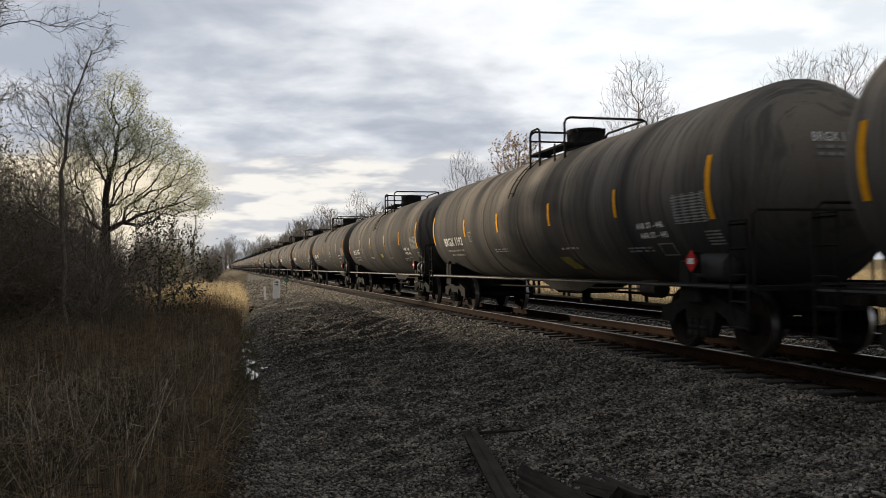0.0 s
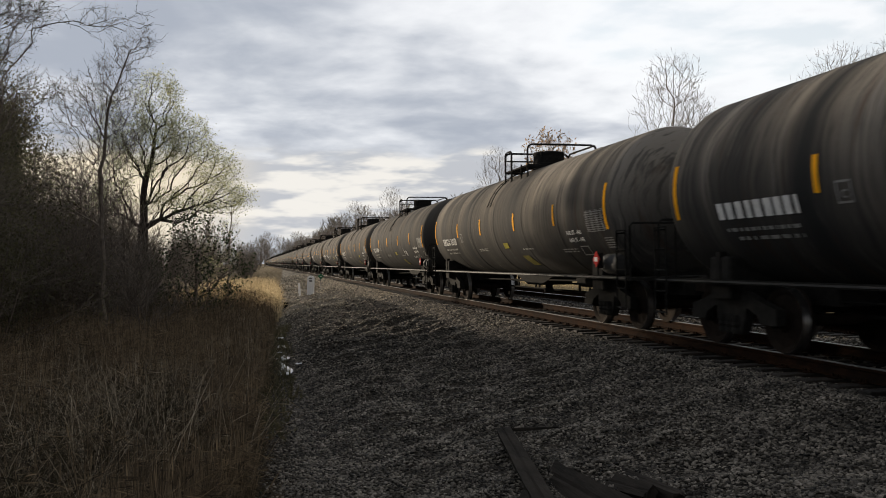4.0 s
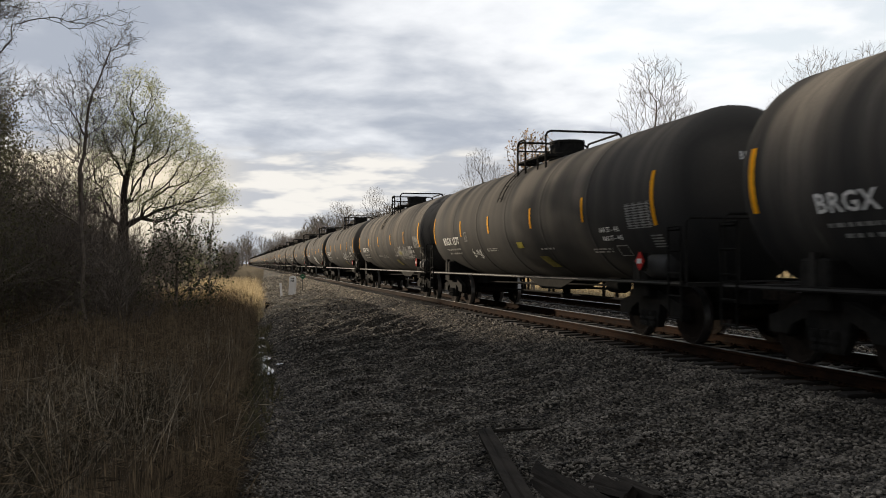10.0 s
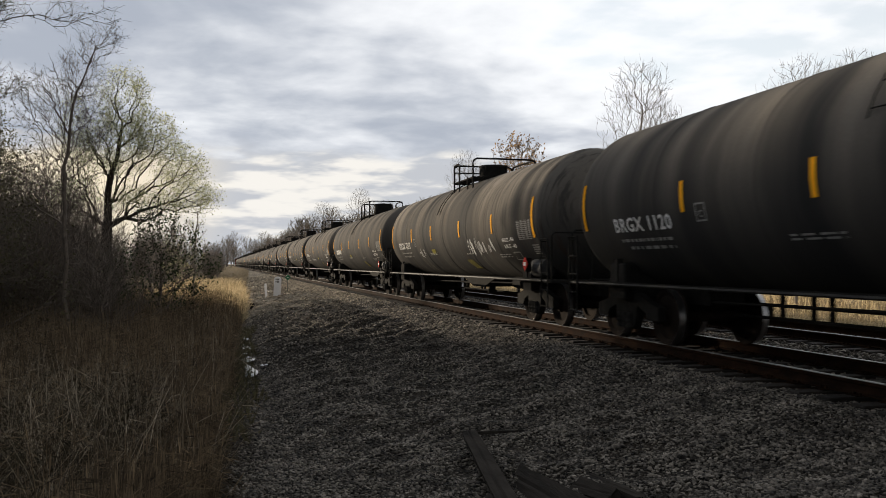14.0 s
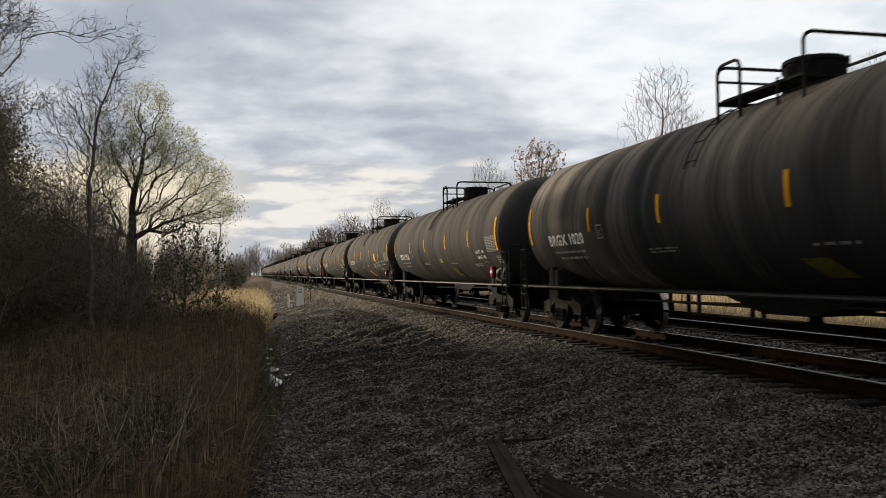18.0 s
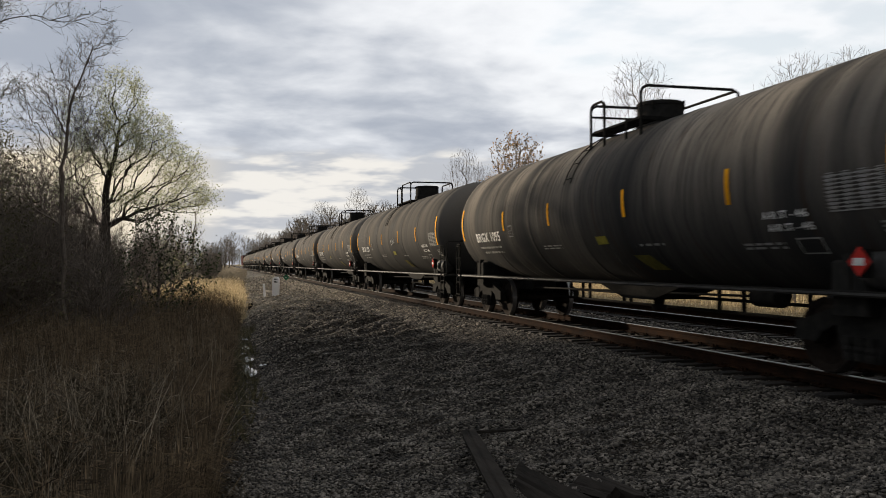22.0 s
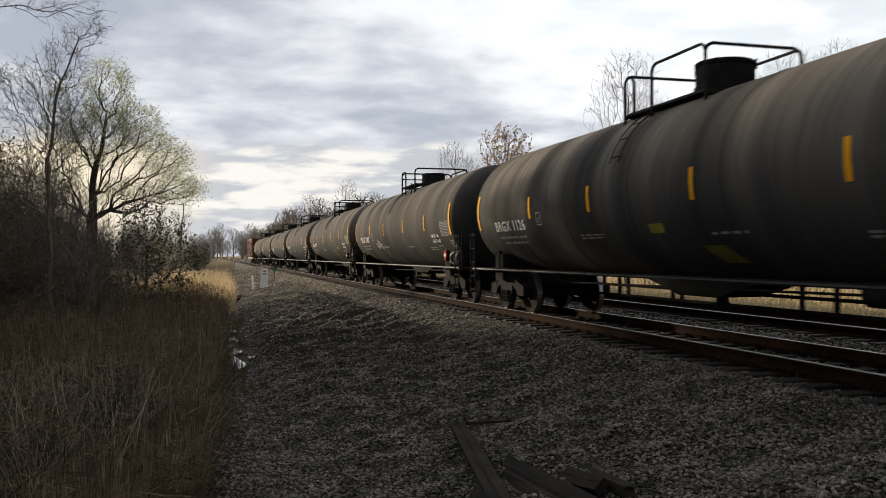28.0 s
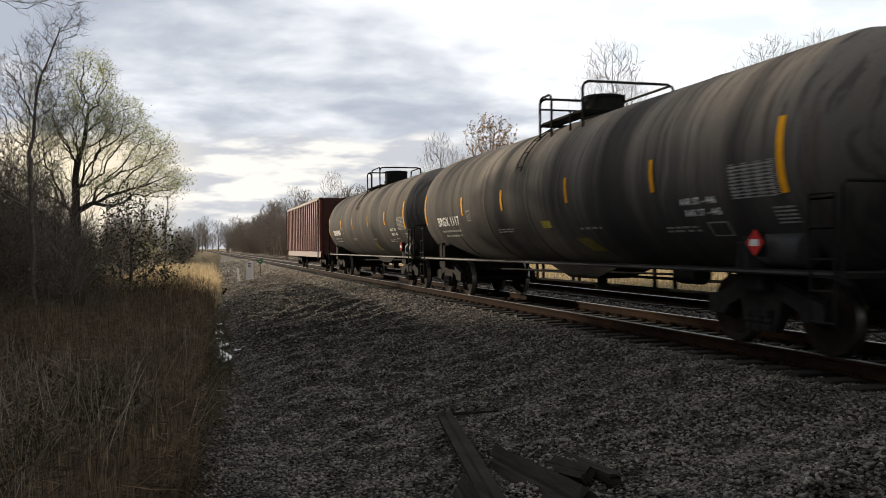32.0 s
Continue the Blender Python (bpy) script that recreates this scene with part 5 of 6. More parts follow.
def crown_tree(name, label, seed, trunk, lobes, count, twig, mat, clear=0.35, power=0.5, leaf=None, per=0, spread=0.15, size=0.05, category="tree", group="", low=0.0, step=0.32, wiggle=0.035, spurs=0, lift=0.22, stray=0.8):
    """A tree whose limbs reach for points spread through the lobes (x, y, z, rx, ry, rz) of its crown."""
    r = np.random.default_rng(seed)
    trunk = [np.array(p, float) for p in trunk]
    pos, par, head = [], [], []
    for a, b in zip(trunk, trunk[1:]):
        k = max(int(np.linalg.norm(b - a) / step), 2)
        for i in range(k):
            par.append(len(pos) - 1)
            pos.append(a + (b - a) * i / k + (r.normal(0, 0.03, 3) if pos else 0))
            head.append((b - a) / np.linalg.norm(b - a))
    n0 = len(pos)
    first = int(n0 * clear)
    vol = np.array([l[3] * l[4] * l[5] for l in lobes]) ** 0.8
    which = r.choice(len(lobes), count, p=vol / vol.sum())
    q = r.normal(0, 1, (count, 3))
    q = q / np.linalg.norm(q, axis=1)[:, None] * r.uniform(0.12, 1, (count, 1)) ** 0.45
    L = np.array(lobes, float)[which]
    goals = L[:, :3] + q * L[:, 3:]
    goals = goals[np.argsort(np.linalg.norm(goals - pos[first], axis=1))]
    room = n0 + count * 14
    way = np.zeros(room)
    way[:n0] = np.arange(n0) * step
    P, H = np.zeros((room, 3)), np.zeros((room, 3))
    P[:n0], H[:n0] = pos, head
    n = n0
    for g in goals:
        v = g - P[first:n]
        d = np.linalg.norm(v, axis=1) + 1e-6
        along = (v * H[first:n]).sum(1) / d
        j = int(np.argmin(d * (1.45 - 0.45 * along) + 0.45 * way[first:n])) + first
        d = float(np.linalg.norm(g - P[j]))
        u = (g - P[j]) / (d + 1e-6)
        t0, t1 = (H[j] * 0.40 + u * 0.6) * d, (u + np.array((0, 0, lift))) * d * 0.8
        k = min(max(int(d / step) + 1, 2), 13)
        last = j
        for i in range(1, k + 1):
            w = i / k
            c = P[j] * (2 * w ** 3 - 3 * w ** 2 + 1) + t0 * (w ** 3 - 2 * w ** 2 + w) + g * (3 * w ** 2 - 2 * w ** 3) + t1 * (w ** 3 - w ** 2)
            P[n] = c + r.normal(0, wiggle * d / k, 3)
            e = P[n] - P[last]
            H[n] = e / (np.linalg.norm(e) + 1e-6)
            par.append(last)
            way[n] = way[last] + d / k
            last = n
            n += 1
    kids = [[] for _ in range(n)]
    for i in range(n - 1, 0, -1):
        kids[par[i]].append(i)
    tips_n = np.zeros(n)
    for i in range(n - 1, -1, -1):
        if not kids[i]:
            tips_n[i] = 1
        if i:
            tips_n[par[i]] += tips_n[i]
    rad = twig * tips_n ** power
    shapes = (Shape(), Shape())
    todo = [(-1, 0)]
    while todo:
        up, i = todo.pop()
        line, rr = ([P[up]], [rad[i]]) if up >= 0 else ([], [])
        while True:
            line.append(P[i])
            rr.append(rad[i])
            if not kids[i]:
                break
            best = max(kids[i], key=lambda c: tips_n[c])
            todo += [(i, c) for c in kids[i] if c != best]
            i = best
        if up < 0:
            rr[0] *= 1.3
        rr[-1] *= 0.5
        shapes[0 if up < 0 else 1].tube(line, rr, 8 if rr[0] > 0.05 else 5 if rr[0] > 0.02 else 3, caps=False)
    # short side twigs
    thin = [i for i in range(n0, n) if tips_n[i] < 12]
    for _ in range(spurs):
        i = thin[r.integers(len(thin))]
        d = H[i] + r.normal(0, stray, 3) + np.array((0, 0, lift - 0.22))
        d = d / np.linalg.norm(d) * r.uniform(0.10, 0.38)
        mid = P[i] + d * 0.5 + r.normal(0, 0.03, 3)
        shapes[1].tube([P[i], mid, P[i] + d], [twig, twig * 0.9, twig * 0.6], 3, caps=False)
    tree = thing(name, label, category, group)
    part("trunk", shapes[0], mat, tree, smooth=True)
    part("crown", shapes[1], mat, tree, smooth=True)
    if leaf:
        tips = [(P[i],) for i in range(n0, n) if tips_n[i] <= 2 and P[i][2] > low]
        part("foliage", leaf_soup("foliage", tips, random.Random(seed), per, spread, size, leaf), None, tree)
    return tree


def stand(tree, x, y, turn=0.0, size=1.0, copy=True, dz=0.0):
    m = pose(x, y, float(ground_z(x, y)) + dz, 0, 0, turn)
    o = copy_thing(tree, m) if copy else tree
    o.matrix_basis = m
    o.scale = (size, size, size)
    return o


def build_left_woods():
    willow = crown_tree("willow_tree", "spreading tree with a pale yellow-green spring crown", 21, ((0, 0, -0.2), (-0.1, 0, 1.6), (-0.25, 0.1, 3.4), (-0.15, 0, 5.2), (0.35, 0, 7.6)),
                        ((0.35, 0, 8.3, 1.0, 1.1, 1.3), (0.1, 0, 6.6, 1.6, 1.6, 1.2), (2.2, 0, 6.0, 1.05, 1.2, 0.9), (2.7, 0.3, 4.9, 1.1, 1.2, 0.7), (-1.25, 0, 7.0, 0.6, 0.9, 1.6), (-1.3, 0, 5.0, 0.9, 1.2, 0.9), (1.4, -0.3, 7.0, 1.0, 1.0, 0.9), (1.0, 0, 4.6, 1.4, 1.2, 0.8)),
                        2300, 0.0046, M_BARK, 0.30, 0.53, M_WILLOW, 12, 0.12, 0.032, low=4.4)
    stand(willow, -3.75, 32, 0, 1.0, False)
    tall = crown_tree("bare_tree", "tall thin leafless tree at the wood's edge", 5, ((0, 0, -0.2), (-0.05, 0, 3.0), (-0.05, 0, 4.8), (0.15, 0, 6.6), (0.85, 0, 8.3)),
                      ((-0.75, 0, 6.3, 0.6, 0.7, 0.8), (0.35, 0, 7.0, 0.55, 0.6, 1.0), (-0.6, 0, 4.8, 0.9, 0.8, 0.7), (0.5, 0, 5.6, 0.5, 0.6, 0.8), (0.85, 0, 8.0, 0.45, 0.4, 0.5), (-0.1, 0, 6.2, 0.5, 0.6, 1.2), (-1.2, 0, 4.2, 0.7, 0.7, 0.6)), 1500, 0.0034, M_TWIG, 0.40, 0.41, wiggle=0.15, spurs=2600)
    stand(tall, -3.6, 22, 0, 1.0, False)
    near = crown_tree("bare_tree", "nearly leafless tree reaching out over the reeds", 33, ((0, 0, -0.2), (0.1, 0, 2.4), (0.2, 0, 4.2), (0.1, 0, 6.0), (0.3, 0, 8.0)),
                      ((1.3, 0, 6.3, 0.8, 0.9, 0.9), (1.1, 0, 4.9, 0.8, 0.9, 1.1), (2.9, 0.2, 6.2, 0.7, 0.3, 0.2), (2.0, 0.3, 5.1, 0.5, 0.4, 0.2), (1.9, 0, 6.2, 0.5, 0.5, 0.25), (0.8, 0, 7.6, 1.0, 1.0, 0.6), (-0.9, 0, 6.0, 0.8, 0.8, 1.0), (1.1, 0.4, 3.6, 0.7, 0.7, 0.5)),
                      2600, 0.0027, M_TWIG, 0.3, 0.40, M_GREENLEAF, 1, 0.05, 0.016, wiggle=0.10, spurs=4000)
    stand(near, -5.1, 13.5, 0, 1.0, False)
    bush = crown_tree("leafy_bush", "dark green leafy bush under the tree", 9, ((0, 0, -0.2), (0.05, 0, 0.8), (0.1, 0, 2.6), (0.0, 0, 4.0)),
                      ((0, 0, 3.4, 0.9, 0.9, 1.1), (-0.8, 0, 2.3, 0.9, 0.9, 0.9), (0.9, 0, 2.4, 0.9, 0.9, 1.1), (0, 0, 1.4, 1.4, 1.2, 0.8)), 420, 0.0085, M_TWIG, 0.1, 0.4, M_GREENLEAF, 6, 0.15, 0.050, "bush")
    stand(bush, -1.95, 28, 0, 1.02, False)
    stand(bush, -3.3, 27, 220, 0.62)
    sapling = crown_tree("sapling", "slender sapling with small pale leaves", 12, ((0, 0, -0.2), (0.1, 0, 2.0), (0.15, 0, 4.2), (0.3, 0, 6.2)),
                         ((0.1, 0, 4.4, 0.7, 0.7, 1.2), (0.3, 0, 5.8, 0.4, 0.4, 0.7), (0, 0, 2.8, 0.8, 0.8, 0.8)), 220, 0.010, M_PALE_TWIG, 0.3, 0.38, M_WILLOW, 3, 0.08, 0.034)
    stand(sapling, -1.5, 46, 0, 0.95, False)
    stand(sapling, -2.6, 48, 80, 0.8)
    ivy = make_shrub("evergreen_bush", "loose dark olive evergreen thicket in the wood", 17, 5.0, 0.05, SHRUB, M_TWIG, M_BROWNLEAF, 14, 0.30, 0.050, 8)
    stand(ivy, -7.4, 18, 0, 0.8, False)
    # some of these copies also block the sun towards the near track
    for k, (x, y, s) in enumerate(((-8.6, 20, 0.85), (-9.8, 25, 1.1), (-7.6, 27, 0.6), (-11.5, 31, 1.25), (-10.2, 36, 0.9), (-9.0, 16, 0.9), (-9.6, 43.5, 0.85), (-12.4, 46, 1.1), (-10.0, 39, 0.85), (-12.6, 40, 1.2),
                                   (-11.6, 22, 1.3), (-5.9, 20.5, 0.78), (-6.3, 22.5, 0.85), (-13.5, 28, 1.5), )):
        stand(ivy, x, y, 47 * k, s)
    # tall trees added, mostly unseen, to keep sun off the near cars
    dense = [crown_tree("wood_tree", "tall dense olive-leaved tree added at the side to shade the near track", 140 + k, ((0, 0, -0.2), (0.2, 0, 4), (0, 0.2, 8), (0.1, 0, 12.5)),
                        ((0, 0, 8.5, 2.4, 2.4, 3.6), (0.5, 0, 4.6, 2.0, 2.0, 2.0), (-0.6, 0, 11.5, 1.3, 1.3, 1.6)), 330, 0.011, M_TWIG, 0.2, 0.5, M_BROWNLEAF, 13, 0.34, 0.080, group="trees of the wood") for k in range(2)]
    rng = random.Random(2)
    for k, (x, y, s) in enumerate(((-12.6, 26, 0.75), (-13.5, 30, 0.8), (-14.5, 34, 0.85), (-12.6, 22, 0.7), (-16.5, 29, 0.85), (-15.5, 25, 0.8), (-12.8, 18, 0.7), (-10.8, 20, 0.62), (-17.5, 33, 0.95), (-19, 40, 1.0), (-15, 38, 0.85), (-20.5, 49, 1.0), (-17.5, 43, 0.9), (-15.5, 46, 0.72), (-8.9, 30, 0.60), (-10.0, 34, 0.66), (-11.7, 40, 0.70), (-12.3, 44, 0.74), (-10.9, 36, 0.62), (-13.8, 47, 0.60), (-13.2, 41, 0.72), (-14.2, 39, 0.7), (-18, 36, 0.95), (-11.2, 38.5, 0.95), (-12.6, 42, 0.95), (-14.2, 45.5, 0.95), (-11.6, 45, 0.86), (-13.2, 48.5, 0.9), (-15.6, 42, 0.9), (-10.4, 36.2, 0.8))):
        stand(dense[k % 2], x, y, rng.uniform(0, 360), s, k > 1)
    kinds = [make_shrub("bare_shrub", "leafless brown shrub of many thin stems", 40 + k, 4.2, 0.026, dict(SHRUB, least=0.009, kids=(10, 7)), M_TWIG, stems=10, group="shrubs of the wood") for k in range(3)]
    young = [crown_tree("young_tree", "slim leafless young tree in the wood", 60 + k, ((0, 0, -0.2), (0.1, 0, 2.5), (0, 0.1, 4.6), (0.2, 0, 6.6)),
                        ((0, 0, 4.6, 1.0, 1.0, 1.5), (0.1, 0, 6.0, 0.6, 0.6, 0.9), (0.5, 0, 3.2, 0.9, 0.9, 0.7)), 320, 0.0066, M_TWIG, 0.3, 0.43, group="trees of the wood") for k in range(3)]
    first = set()
    spots = []
    while len(spots) < 110:
        y = rng.uniform(13, 50)
        x = -rng.uniform(3.2 + 0.05 * abs(y - 30), 20) if y > 20 else -rng.uniform(5.5, 14)
        if y > 34 and x > -3.4 - 0.36 * (y - 30):
            continue
        if min((math.hypot(x - a, y - b) for a, b in spots), default=9) > 0.95 and math.hypot(x + 3.75, y - 32) > 1.4:
            spots.append((x, y))
    for i in range(20):
        x, y = -2.3 - 4.0 * rng.random(), 22.5 + 10.5 * rng.random()
        if math.hypot(x + 3.75, y - 32) > 1.0:
            spots.append((x, y))
    for i, (x, y) in enumerate(spots):
        kind = kinds[i % 3] if i % 5 < 3 else young[i % 3]
        tall_here = (2.4 + 0.085 * y) * rng.uniform(0.75, 1.1) * (0.8 if x > -5 else 1.0)
        stand(kind, x, y, rng.uniform(0, 360), min(tall_here / (4.4 if kind in kinds else 5.2), 1.5), kind in first)
        first.add(kind)
    return kinds, young


def build_far_woods(kinds, young):
    rng = random.Random(6)
    big = [crown_tree("roadside_tree", "tall leafless tree beyond the tracks", 80 + k, ((0, 0, -0.2), (0.1, 0, 3.0), (0, 0.2, 6.0), (0.2, 0, 9.6)),
                      ((0, 0, 8.0, 1.9, 1.9, 2.6), (0.2 - 0.4 * k, 0, 9.6, 1.3, 1.3, 1.3), (0.9, 0.2, 6.4, 1.5, 1.5, 1.4), (-1.0, 0, 6.2, 1.4, 1.4, 1.3)), 1300, 0.0046, M_PALE_TWIG, 0.28, 0.43, group="trees beyond the tracks", step=0.45, wiggle=0.02, spurs=1500, lift=0.6, stray=0.42) for k in range(3)]
    tan = crown_tree("tan_leaf_tree", "small tree still holding tan dead leaves", 91, ((0, 0, -0.2), (0.1, 0, 3.0), (0, 0, 5.4), (0.2, 0, 7.6)),
                     ((0, 0, 7.2, 1.4, 1.4, 1.3), (0.8, 0, 5.6, 1.2, 1.2, 1.0), (-0.8, 0, 5.6, 1.1, 1.1, 1.0)), 600, 0.0115, M_PALE_TWIG, 0.3, 0.38, M_TANLEAF, 2, 0.13, 0.08)
    stand(tan, 19.8, 55.6, 0, 1.3, False)
    stand(tan, 22.9, 57, 100, 1.1)
    first = set()
    for k, x, y, s in ((0, 22.9, 44, 1.27), (0, 25.2, 46, 1.1), (2, 24.6, 32.5, 1.05), (1, 28.0, 33, 1.1), (1, 20.0, 69, 1.08), (2, 22.2, 72, 1.0), (1, 19.0, 121, 1.2), (0, 18.5, 163, 1.3), (2, 17.2, 176, 1.15), (1, 19.2, 101, 0.9), (2, 17.4, 138, 1.05), (0, 22.0, 83, 0.9)):
        stand(big[k], x, y, rng.uniform(0, 360), s, big[k] in first)
        first.add(big[k])
    # the wood that runs on along both sides
    far = [crown_tree("far_tree", "bare grey-brown tree in the far wood", 120 + k, ((0, 0, -0.2), (0.1, 0, 3.0), (0, 0.2, 6.0), (0.2, 0, 9.0)),
                      ((0, 0, 7.4, 2.3, 2.3, 2.6), (1.2, 0.2, 5.0, 1.9, 1.9, 1.9), (-1.3, 0, 4.6, 1.8, 1.8, 1.9), (0, 0, 2.6, 2.0, 2.0, 1.4)), 520, 0.030, M_PALE_TWIG, 0.1, 0.33, group="trees of the far wood", step=0.6) for k in range(3)]
    for i in range(110):
        y = 105 + 400 * (i / 110) ** 1.25
        stand(far[i % 3], 17.5 + 16 * rng.random() ** 1.5, y + rng.uniform(-4, 4), rng.uniform(0, 360), rng.uniform(0.75, 1.1) * (1.3 if y > 140 else 1.0), i > 2)
    for i in range(40):
        y = 110 + 260 * (i / 40) ** 1.2
        stand(kinds[i % 3], 17.5 + rng.uniform(0, 9), y, rng.uniform(0, 360), rng.uniform(1.1, 1.7))
    for i in range(18):
        y = 84 + 110 * (i / 18) ** 1.2
        stand(far[i % 3], -3.2 - 0.03 * y - 6 * rng.random() ** 2, y, rng.uniform(0, 360), rng.uniform(0.38, 0.58))
    for i in range(26):
        y = 115 + 130 * (i / 26)
        stand((far[i % 3], kinds[i % 3])[i % 2], -4.5 - 0.035 * y - 9 * rng.random() ** 2, y, rng.uniform(0, 360), rng.uniform(0.6, 0.85) * (1.6 if i % 2 else 1.0))
    for i in range(26):
        y = 125 + 150 * rng.random()
        stand((far[i % 3], kinds[i % 3])[i % 2], -0.8 - 7 * rng.random() ** 2, y, rng.uniform(0, 360), rng.uniform(0.45, 0.75) * (1.7 if i % 2 else 1.0))
    for i in range(34):
        y = 190 + 330 * (i / 34) ** 1.3
        stand(far[i % 3], -9 - 0.028 * y - rng.uniform(0, 14), y, rng.uniform(0, 360), rng.uniform(0.6, 0.95))
    for i in range(40):
        y = 480 + 330 * rng.random()
        x = rng.choice((-1, 1)) * rng.uniform(4, 60) + (-6 if rng.random() < 0.5 else 22)
        stand(far[i % 3], x - 0.00018 * max(0, y - 700) ** 2, y, rng.uniform(0, 360), rng.uniform(1.0, 2.0) * (1.4 if i % 2 else 0.9))


KINDS, YOUNG = build_left_woods()
build_far_woods(KINDS, YOUNG)


# ---- marks and rubbish beside the track ----
def build_marker():
    x, y = 3.38, 55.2
    z = float(ground_z(x, y))
    post = thing("mile_post", "white concrete mile post with a rounded top and dark marks", "mile post")
    w, h, d = 0.21, 1.32, 0.12
    out = [(-w, -0.2), (w, -0.2), (w, h - w)] + [(w * math.cos(radians(a)), h - w + w * math.sin(radians(a))) for a in range(20, 180, 20)] + [(-w, h - w)]
    k = len(out)
    sh = Shape().add([(a, -d, b) for a, b in out] + [(a, d, b) for a, b in out], [tuple(range(k)), tuple(range(2 * k - 1, k - 1, -1))] + [(i + k, (i + 1) % k + k, (i + 1) % k, i) for i in range(k)])
    part("stone", sh, M_CONCRETE, post)
    marks = Shape()
    for zz, hh in ((h - 0.22, 0.09), (h - 0.38, 0.10)):
        for xx in (-0.10, -0.02, 0.06):
            marks.box(xx, xx + 0.055, -d - 0.004, -d, zz, zz + hh)
    part("painted_marks", marks, M_DARK, post, "dark unreadable painted figures")
    post.matrix_basis = pose(x, y, z, 0, 2, -20)
    slim = thing("white_post", "short slim white post beside the mile post", "post")
    part("shaft", Shape().box(-0.07, 0.07, -0.05, 0.05, -0.2, 0.9, cut=0.015), M_CONCRETE, slim)
    part("cap", Shape().box(-0.08, 0.08, -0.06, 0.06, 0.9, 0.94, cut=0.01), M_CONCRETE, slim)
    slim.matrix_basis = pose(2.72, 55.4, float(ground_z(2.72, 55.4)), 0, -4, 0)
    sign = thing("diamond_sign", "small green diamond sign on a thin post", "sign")
    part("post", Shape().box(-0.025, 0.025, -0.02, 0.02, -0.3, 1.1), M_POST, sign)
    plate = Shape().add([(a, b, c) for b in (-0.028, -0.022) for a, c in ((0, 0.84), (0.21, 1.05), (0, 1.26), (-0.21, 1.05))],
                        [(0, 1, 2, 3), (7, 6, 5, 4), (0, 4, 5, 1), (1, 5, 6, 2), (2, 6, 7, 3), (3, 7, 4, 0)])
    part("plate", plate, M_SIGN, sign, "green diamond plate")
    dash = Shape().box(-0.06, 0.06, -0.033, -0.028, 1.03, 1.07)
    part("plate_mark", dash, M_WHITE, sign)
    sign.matrix_basis = pose(4.25, 58, float(ground_z(4.25, 58)))
    stump = thing("stump", "short dark rotten stump by the ditch", "stump")
    part("wood", Shape().lathe([(0.16, -0.2), (0.14, 0.15), (0.13, 0.30), (0.10, 0.33)], 9, Matrix.Identity(4)), M_OLDWOOD, stump)
    stump.matrix_basis = pose(1.55, 47, float(ground_z(1.55, 47)))


build_marker()


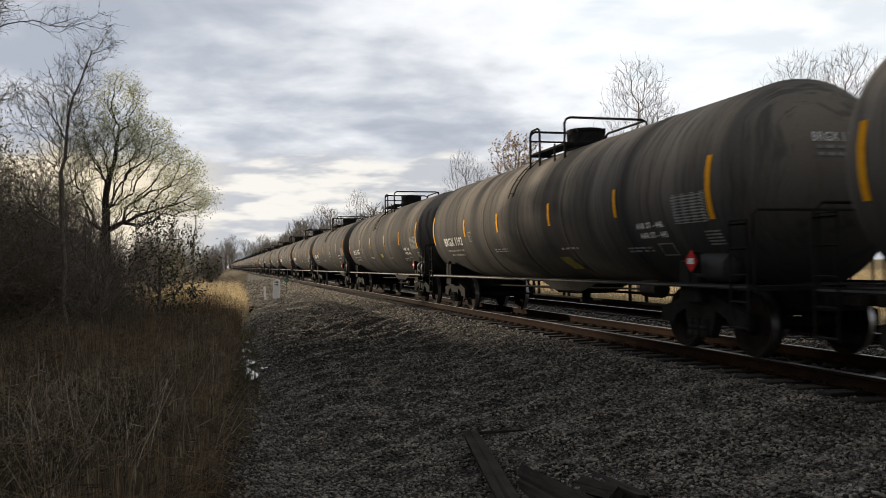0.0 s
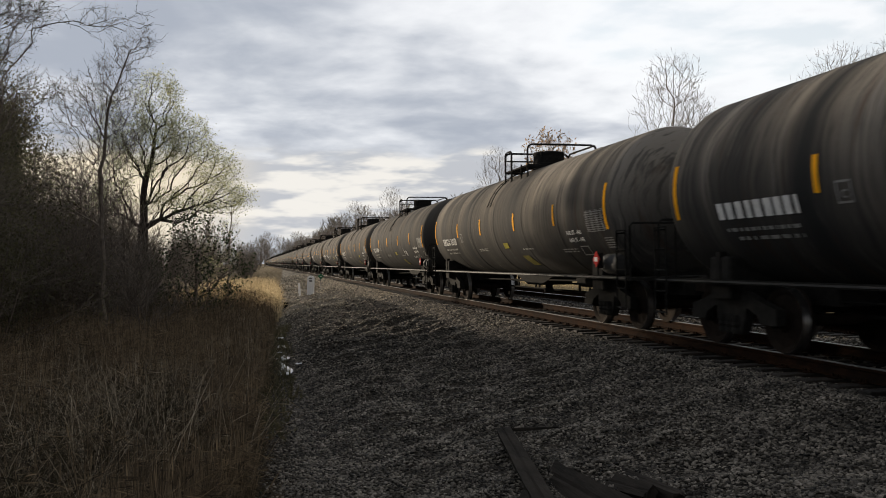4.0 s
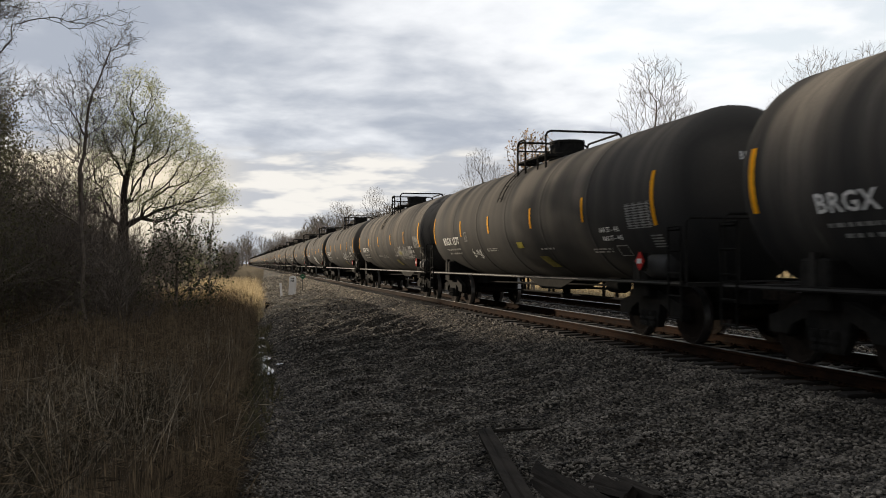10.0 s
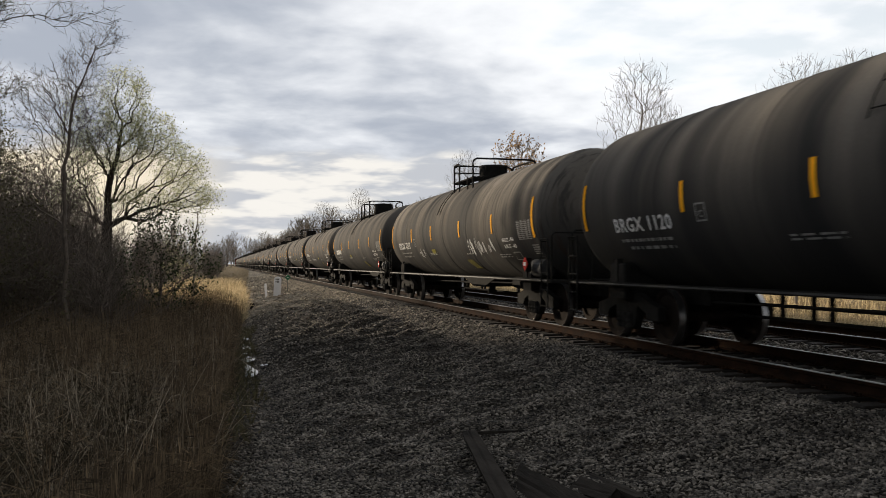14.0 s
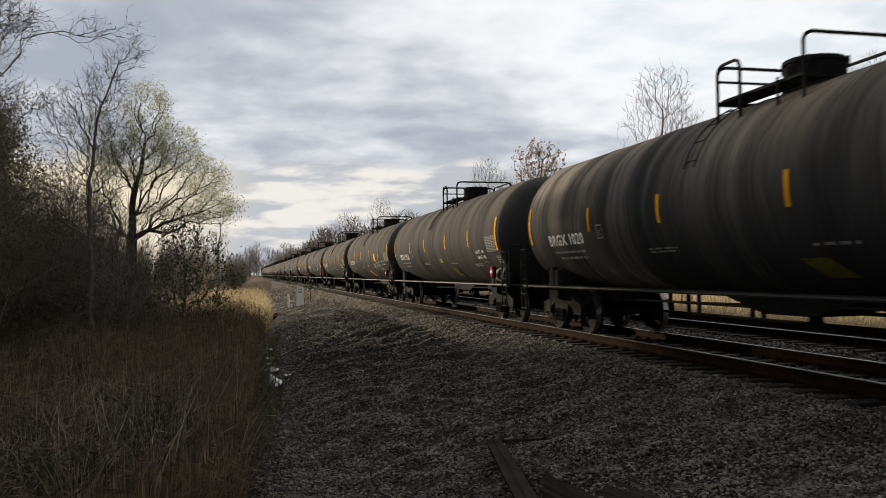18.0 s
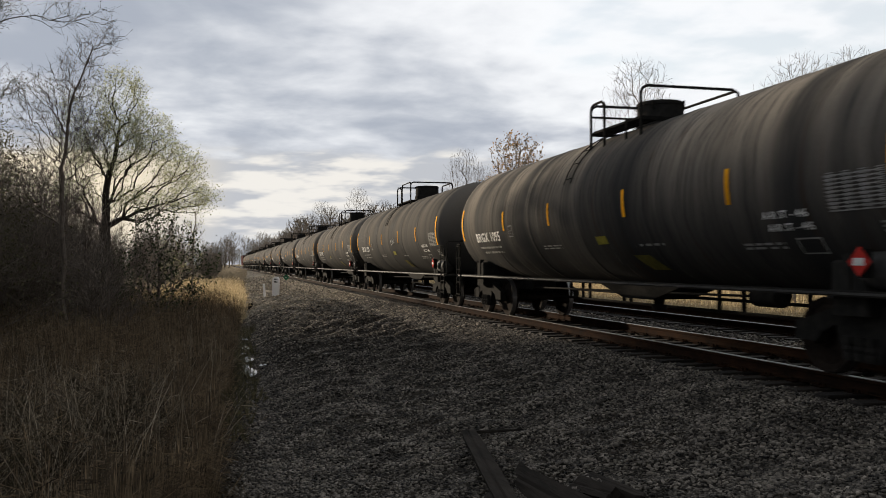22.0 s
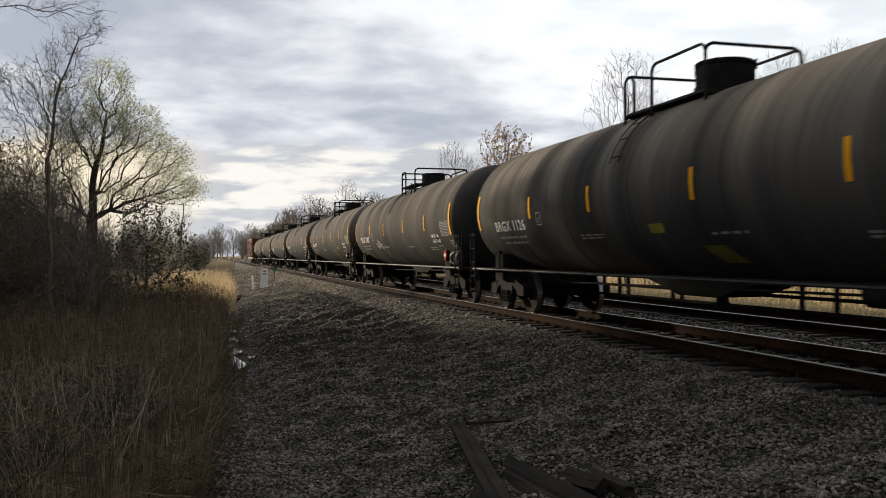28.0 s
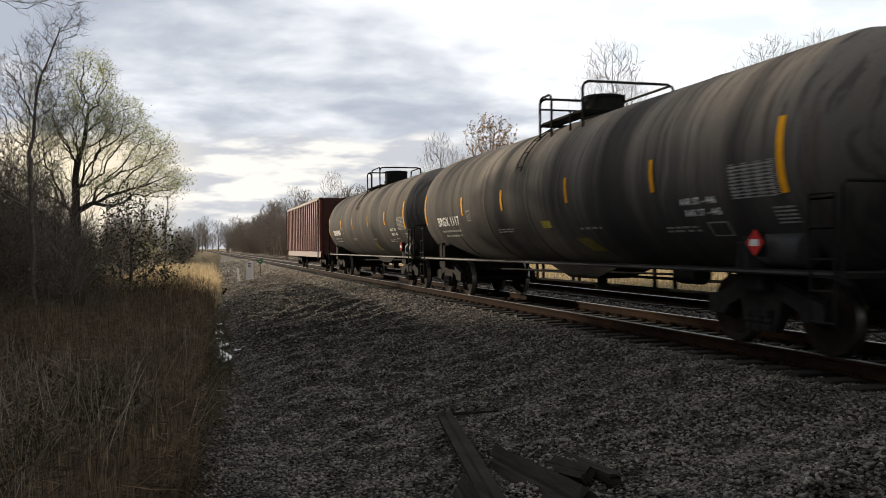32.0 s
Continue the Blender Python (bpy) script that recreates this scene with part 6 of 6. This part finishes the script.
def old_tie(name, label, a, b, wide, high, roll, seed, taper=1.0):
    """A split length of old tie from a to b, its faces uneven along the grain."""
    rng = random.Random(seed)
    a, b = Vector(a), Vector(b)
    d = b - a
    up = Vector((0, 0, 1))
    s = d.cross(up).normalized()
    u = s.cross(d).normalized()
    turn = Matrix.Rotation(radians(roll), 3, d.normalized())
    s, u = turn @ s, turn @ u
    ring = [(-1, -1), (-0.2, -1.05), (1, -1), (1.04, 0.1), (1, 1), (0.3, 1.06), (0.1, 0.86), (-0.15, 1.04), (-1, 1), (-1.05, 0)]
    vs = []
    for i in range(7):
        k = 1 - (1 - taper) * i / 6
        for x, z in ring:
            j = 1 + rng.uniform(-0.07, 0.07)
            e = d * rng.uniform(-0.03, 0.03) if i in (0, 6) else Vector((0, 0, 0))
            vs.append(a + d * (i / 6) + s * (x * wide / 2 * j * k) + u * (z * high / 2 * j * k) + e)
    n = len(ring)
    fs = [(i * n + k, i * n + (k + 1) % n, (i + 1) * n + (k + 1) % n, (i + 1) * n + k) for i in range(6) for k in range(n)]
    fs += [tuple(range(n - 1, -1, -1)), tuple(range(6 * n, 7 * n))]
    o = new(name, Shape().add(vs, fs).mesh(name, M_OLDWOOD))
    return tagged(o, label, "old tie", "old ties in the gravel")


old_tie("broken_tie", "dark split old railway tie half buried in gravel", (2.95, 10.0, -0.79), (2.22, 6.0, -0.75), 0.17, 0.17, 20, 1)
old_tie("broken_tie", "dark broken slab of an old tie", (2.95, 8.35, -0.88), (2.90, 6.1, -0.72), 0.26, 0.12, 48, 2)
old_tie("broken_tie", "short splintered board leaning in the gravel", (3.52, 7.95, -0.80), (3.42, 6.5, -0.66), 0.09, 0.09, 10, 3)
old_tie("broken_tie", "dark stub of an old tie in the gravel", (3.22, 7.4, -0.76), (3.30, 6.8, -0.70), 0.18, 0.12, 40, 4, 0.8)
old_tie("wood_splinter", "thin dark splinter of wood on the gravel", (3.05, 10.1, -0.76), (3.55, 9.8, -0.70), 0.05, 0.04, 0, 5, 0.5)
old_tie("broken_tie", "dark rotten end of an old tie under the others", (2.32, 7.3, -0.86), (2.10, 5.9, -0.80), 0.24, 0.16, 60, 6)


def build_litter():
    rng = random.Random(31)
    for k, (x, y, s) in enumerate(((1.0, 21.4, 0.09), (0.62, 24.2, 0.07), (0.78, 28.9, 0.10))):
        vs, fs = [], []
        for i in range(5):
            for j in range(5):
                vs.append((x + (i / 4 - 0.5) * s * 1.6 + rng.uniform(-0.02, 0.02), y + (j / 4 - 0.5) * s * 1.3 + rng.uniform(-0.02, 0.02), max(float(ground_z(x, y)), -1.2) + 0.03 + rng.uniform(0, 0.32) * s))
        fs = [(5 * i + j, 5 * i + j + 5, 5 * i + j + 6, 5 * i + j + 1) for i in range(4) for j in range(4)]
        o = new("litter", Shape().add(vs, fs).mesh("litter", M_LITTER))
        md = o.modifiers.new("thick", "SOLIDIFY")
        md.thickness = 0.006
        tagged(o, "crumpled white scrap of rubbish in the ditch", "litter", "litter in the ditch")


build_litter()
motions()
